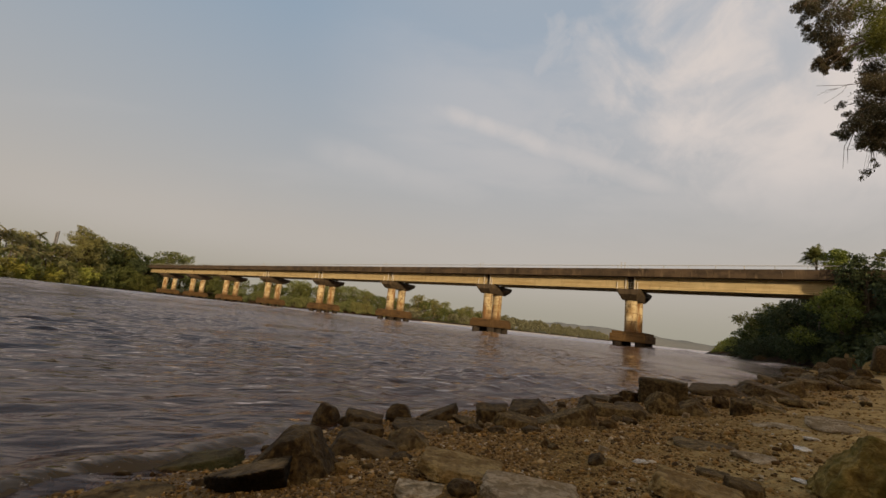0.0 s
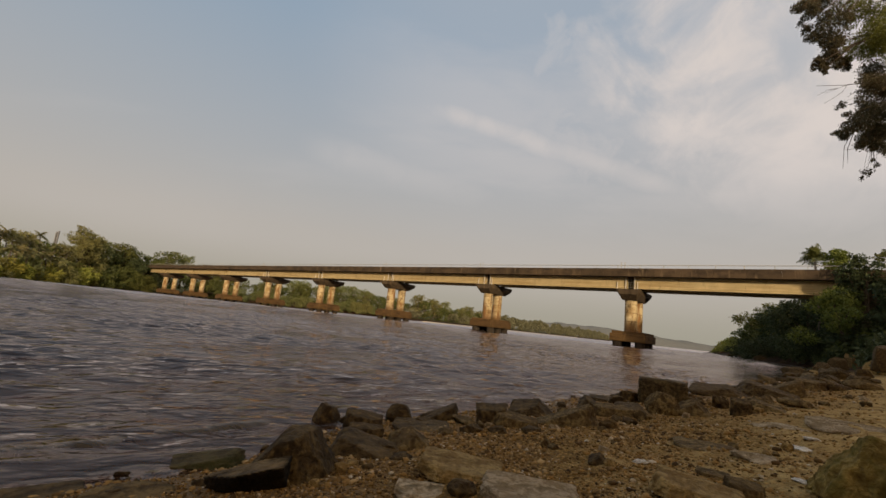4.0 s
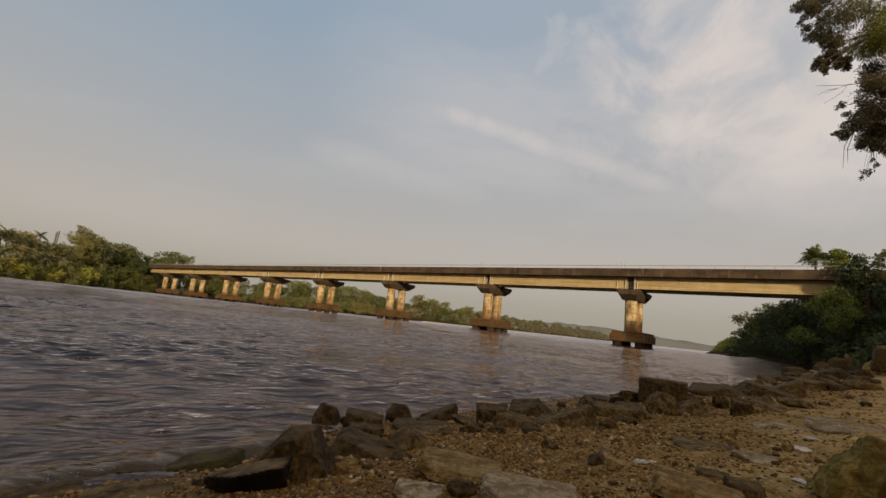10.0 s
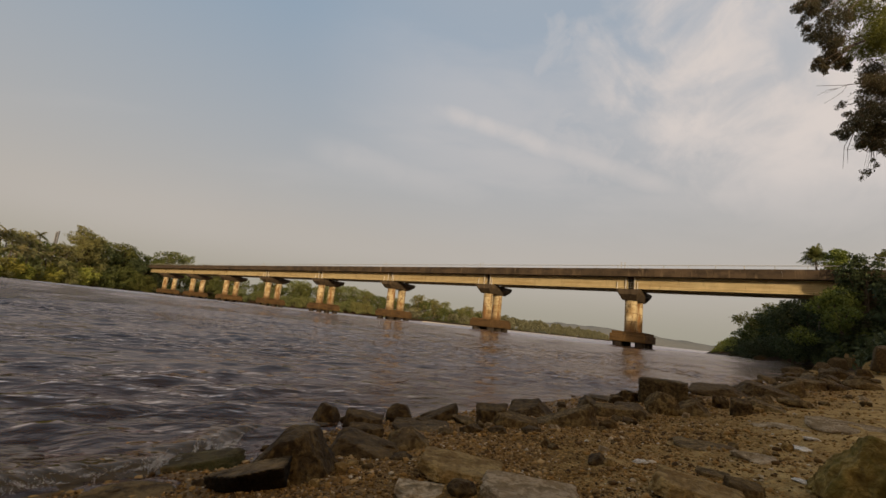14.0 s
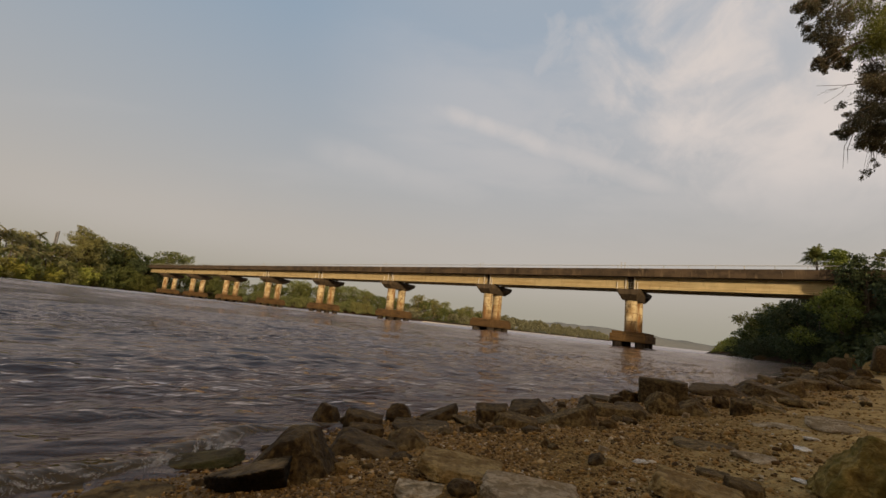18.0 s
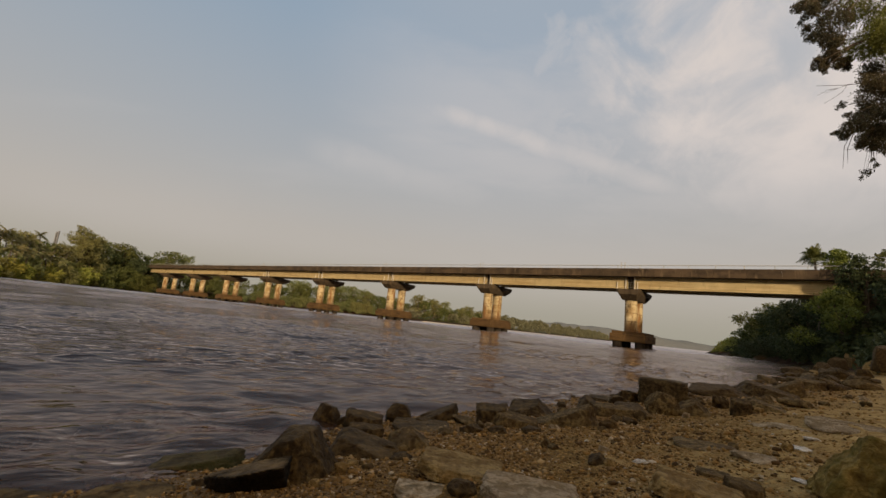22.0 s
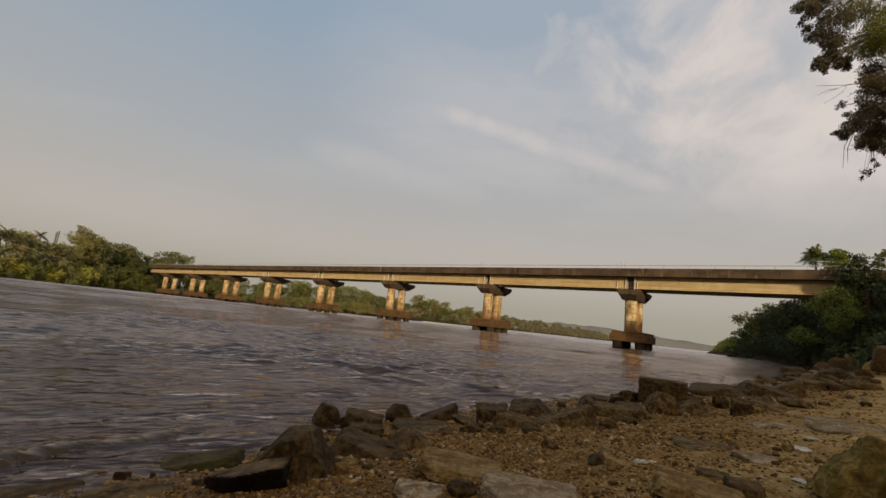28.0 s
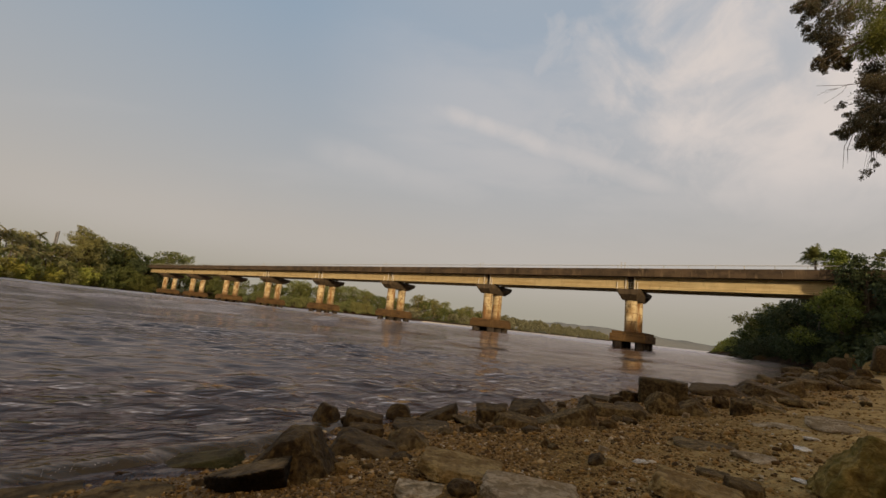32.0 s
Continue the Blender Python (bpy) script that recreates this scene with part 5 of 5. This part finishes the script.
def overhanging_tree():
    root = new("overhanging_tree")
    tagged(root, "dark leafy tree whose branches hang over the beach", "tree")
    foot = at(13.5, 7.0)
    root.matrix_basis = Matrix.Translation(foot)
    up = Vector((12.6, 8.2, 9.0)) - foot
    tubes("trunk", [([(0, 0, -0.5), (-0.1, 0.1, 2.5), (-0.3, 0.5, 5.5), up], [0.36, 0.28, 0.22, 0.12])], M_BARK, root, 10)
    rng = np.random.RandomState(15)
    sway = []
    def cluster(pivot, lobes, count, material):
        p = Vector(pivot)
        near = np.array([l[:3] for l in lobes]) - np.array(pivot)
        runs = []
        for q in near:
            e = Vector(q)
            k = min(1.0, 0.2 + count / 900)
            runs.append(([(0, 0, 0), e * 0.5 + Vector((0.1 * math.sin(q[2] * 9), 0, 0.12)), e], [0.03 * k, 0.016 * k, 0.005 * k]))
        branch = tubes("branch", runs, M_BARK, root, 5, "leafy drooping branch")
        rest = Matrix.Translation(p - foot)
        branch.matrix_basis = rest
        tufts = []
        for l in lobes:
            for _ in range(9):
                q = rng.normal(size=3)
                q *= l[3] * rng.uniform(0.35, 0.95) / np.linalg.norm(q)
                tufts.append((l[0] + q[0], l[1] + q[1], l[2] + q[2] * 0.9, l[3] * rng.uniform(0.22, 0.5), 1.0))
        v, f = leaves(rng, tufts, int(count * 7.5), 0.034, 0.0, 2.3, 0.8, 0.30)
        link_mesh("leaves", v - np.array(pivot), f, material, branch)
        sway.append((branch, rest, 0.5))
        tubes("limb", [([up * 0.75, (up * 0.75).lerp(p - foot, 0.5) + Vector((0, 0, 0.4)), p - foot], [0.12, 0.08, 0.04])], M_BARK, root, 6)

    def bare_twig(points):
        tubes("twig", [([Vector(p) - foot for p in points], [0.009, 0.006, 0.003])], M_BARK, root, 4)

    # the second cluster is painted sunlit, the others shaded
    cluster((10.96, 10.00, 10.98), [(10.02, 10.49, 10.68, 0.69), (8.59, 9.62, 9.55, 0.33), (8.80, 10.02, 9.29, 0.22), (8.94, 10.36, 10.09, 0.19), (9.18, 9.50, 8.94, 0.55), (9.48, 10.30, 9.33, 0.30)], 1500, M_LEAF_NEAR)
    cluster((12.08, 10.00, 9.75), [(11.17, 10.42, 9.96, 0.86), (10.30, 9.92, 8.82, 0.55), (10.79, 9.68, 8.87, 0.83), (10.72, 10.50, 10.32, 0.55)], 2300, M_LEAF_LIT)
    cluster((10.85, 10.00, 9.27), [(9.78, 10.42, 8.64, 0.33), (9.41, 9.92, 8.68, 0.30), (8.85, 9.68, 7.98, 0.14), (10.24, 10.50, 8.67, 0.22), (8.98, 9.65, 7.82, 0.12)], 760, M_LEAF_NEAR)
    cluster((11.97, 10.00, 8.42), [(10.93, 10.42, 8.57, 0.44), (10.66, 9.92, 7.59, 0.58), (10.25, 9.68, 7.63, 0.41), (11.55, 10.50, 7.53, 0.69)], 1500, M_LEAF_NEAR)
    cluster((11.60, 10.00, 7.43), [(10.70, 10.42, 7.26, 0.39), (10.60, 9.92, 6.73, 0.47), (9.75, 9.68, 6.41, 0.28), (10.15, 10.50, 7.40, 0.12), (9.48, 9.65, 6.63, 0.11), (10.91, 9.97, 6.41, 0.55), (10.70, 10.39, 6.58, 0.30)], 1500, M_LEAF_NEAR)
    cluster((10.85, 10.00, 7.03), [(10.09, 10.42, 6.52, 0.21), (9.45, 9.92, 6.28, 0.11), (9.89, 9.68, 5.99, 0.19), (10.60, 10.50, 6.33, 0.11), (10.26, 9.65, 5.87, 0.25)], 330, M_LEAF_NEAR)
    cluster((10.67, 10.00, 6.55), [(10.59, 10.42, 5.52, 0.12), (10.38, 9.92, 5.54, 0.08), (9.76, 9.68, 5.04, 0.07), (10.83, 10.50, 5.65, 0.08), (10.05, 9.65, 5.53, 0.06)], 34, M_LEAF_NEAR)
    for a, b, c in (((10.76, 10.0, 7.86), (9.87, 10.0, 7.70), (9.27, 10.0, 7.38)), ((10.24, 10.0, 7.77), (9.72, 10.0, 7.66), (9.08, 10.05, 7.60)),
                    ((9.87, 10.0, 7.70), (9.66, 9.95, 7.42), (9.19, 9.95, 7.06)), ((9.60, 10.0, 7.56), (9.40, 10.05, 7.52), (9.16, 10.1, 7.36)),
                    ((10.75, 10.0, 7.80), (10.15, 10.0, 7.57), (9.85, 10.0, 7.35)), ((10.15, 10.0, 7.57), (9.95, 9.95, 7.30), (9.62, 9.95, 7.12)),
                    ((10.43, 10.0, 6.22), (10.36, 10.0, 5.76), (10.16, 10.0, 5.26)), ((10.40, 10.0, 6.10), (10.44, 10.0, 5.70), (10.40, 10.0, 5.40)),
                    ((9.92, 10.0, 6.40), (9.70, 10.0, 6.00), (9.63, 10.0, 5.40)), ((9.92, 10.0, 6.30), (9.78, 10.0, 5.95), (9.76, 10.0, 5.55)), ((10.3, 10.0, 6.2), (9.98, 10.0, 5.96), (9.72, 10.0, 5.90))):
        bare_twig((a, b, c))
    # the rest of the crown, above and beside the branches
    crown = [(12.8, 8.2, 9.6, 1.9), (14.5, 7.0, 9.0, 2.0), (13.6, 9.6, 8.6, 1.6), (13.0, 6.2, 8.0, 1.7), (15.2, 8.8, 7.6, 1.7), (12.6, 9.2, 11.0, 1.6), (14.2, 7.6, 11.2, 1.7)]
    v, f = leaves(rng, crown, 9000, 0.16, 0.0, 2.0)
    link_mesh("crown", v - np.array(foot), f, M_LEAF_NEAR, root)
    return sway


SWAY = overhanging_tree()

# ---- small waves that run up the beach ----


def shore_wave(name, seed, foam):
    """A low ridge of brown shallow water, with foam on its breaking front, that runs to the beach."""
    rng = np.random.RandomState(seed)
    n, m = 130, 46

    def lift(S, U):
        tall = (0.056 if foam > 100 else 0.043) * np.clip(1.0 + 0.3 * np.sin(S * 1.7 + seed), 0.3, 1.4) * np.clip((1.7 - np.abs(S + 0.25)) / 1.0, 0, 1)
        U2 = U + 0.02 * np.sin(S * 7.7 + seed) + 0.010 * np.sin(S * 17.0 + 3 * seed)
        prof = np.where(U2 < 0.1, np.exp(-((U2 - 0.1) / 0.20) ** 2), np.exp(-((U2 - 0.1) / 0.085) ** 2))
        rough = 0.0010 * ripple(S, U, 0.09, seed) + 0.0040 * ripple(S, U, 0.22, seed + 1) + 0.006 * ripple(S, U, 0.5, seed + 2)
        return tall * prof - 0.012 + rough * np.clip(prof * 2.5, 0, 1)

    def bend(S):
        return 0.07 * np.sin(S * 2.1 + seed) + 0.04 * np.sin(S * 5.3 + 2 * seed)
    S, U = np.meshgrid(np.linspace(-1.9, 1.6, n), np.linspace(-0.55, 0.36, m), indexing="ij")
    v = np.stack([U + bend(S), S, lift(S, U)], -1).reshape(-1, 3)
    i, j = np.meshgrid(np.arange(n - 1), np.arange(m - 1), indexing="ij")
    f = np.stack([i * m + j, i * m + j + 1, (i + 1) * m + j + 1, (i + 1) * m + j], -1).reshape(-1, 4)
    ob = link_mesh(name, v, f, M_SHALLOW, None, "", True)
    tagged(ob, "small brown wave running up the gravel shore", "wave", "waves at the shore")
    # foam: strings and clots of small bubbles tumbling down the front
    ball = np.array([(1, 0, 0), (0, 1, 0), (-1, 0, 0), (0, -1, 0), (0, 0, 1), (0, 0, -1)], float)
    tri = np.array([(0, 1, 4), (1, 2, 4), (2, 3, 4), (3, 0, 4), (1, 0, 5), (2, 1, 5), (3, 2, 5), (0, 3, 5)])
    clots = 5 + foam // 180
    q0 = rng.choice((-0.36, -0.28, -0.20, -0.10, -0.02, 0.05, 0.26, 0.36), clots) + rng.normal(0, 0.04, clots)
    u0 = rng.normal(0.17, 0.035, clots)
    way, wide = rng.uniform(-0.9, 0.9, clots), rng.uniform(0.006, 0.026, clots)
    k = rng.randint(clots, size=foam)
    along = rng.normal(size=foam) * wide[k]
    q = q0[k] + along + rng.normal(size=foam) * 0.0035
    u = u0[k] + along * way[k] + rng.normal(size=foam) * 0.0035
    r = rng.uniform(0.0003, 0.0011, foam)
    spray = np.abs(rng.normal(size=foam)) * 0.004 * (1 + 3 * (rng.uniform(size=clots) < 0.25)[k])
    c = np.stack([u + bend(q), q, lift(q, u) + spray], -1)
    v = c[:, None, :] + ball[None] * (r[:, None] * np.stack([rng.uniform(0.8, 1.6, foam), rng.uniform(0.8, 2.2, foam), np.full(foam, 0.8)], 1))[:, None, :]
    f = (tri[None] + (np.arange(foam) * len(ball))[:, None, None]).reshape(-1, 3)
    tagged(link_mesh("foam", v.reshape(-1, 3), f, M_FOAM, ob, "broken white foam on the wave's front"), kind="stuff")
    return ob


WAVES = [shore_wave("shore_wave", 3, 60), shore_wave("shore_wave", 4, 5200), shore_wave("shore_wave", 6, 80), shore_wave("shore_wave", 7, 9500)]


def motions():
    # the whole water sheet drifts with its waves towards the beach
    far = -WAVE_WAY * WAVE_SPEED * 2
    walk(water, [(t, Matrix.Translation(far + WAVE_WAY * WAVE_SPEED * t)) for t in (0.0, 8.0, 16.0, 24.0, 32.0)])
    # waves reach the shore about every 1.3 s; four of them break with foam
    hits = [(0.2, 3.05, 5.85, 8.5, 11.65, 15.4, 19.3, 25.65, 28.4, 30.6), (14.0, 18.0, 21.65), (1.75, 4.45, 7.0, 9.95, 12.9, 16.7, 20.4, 24.3, 27.0, 29.4, 31.85), (22.95,)]
    run = Vector((0.862, -0.506, 0))
    turn = math.degrees(math.atan2(run.y, run.x))
    spot = Vector((-1.02, 1.72, 0))

    def wave_at(s, z):
        p = spot + run * s
        return pose(p.x, p.y, z, 0, 0, turn)
    for i, w in enumerate(WAVES):
        rows = []
        for hit in hits[i]:
            for dt, s, z in ((-1.0, -0.95, -0.11), (-0.75, -0.72, -0.080), (-0.5, -0.47, -0.034), (-0.25, -0.25, -0.010), (0.0, -0.08, -0.006), (0.2, 0.02, -0.032), (0.45, 0.02, -0.095), (0.7, -0.1, -0.115)):
                if 0 <= hit + dt <= 32:
                    rows.append((round(hit + dt, 3), wave_at(s, z)))
        walk(w, [(0.0, rows[0][1])] * (rows[0][0] > 0.05) + rows + [(32.0, rows[-1][1])] * (rows[-1][0] < 31.95))
    # the hanging branches and the palm nod in the breeze
    for i, (ob, rest, amount) in enumerate(SWAY):
        rows = []
        for k in range(33):
            t = float(k)
            a = amount * (math.sin(1.9 * t + i) * 0.6 + math.sin(0.83 * t + 2.3 * i) * 0.7)
            b = amount * (math.sin(1.3 * t + 2 * i) * 0.6)
            rows.append((t, rest @ pose(0, 0, 0, a, b, 0.6 * a)))
        walk(ob, rows)
    palm, rest = BANK_PALM
    walk(palm, [(float(k), rest @ pose(0, 0, 0, 0.35 * math.sin(1.1 * k), 0.45 * math.sin(0.7 * k + 1.0) + 0.2 * math.sin(1.9 * k), 0)) for k in range(33)])


motions()
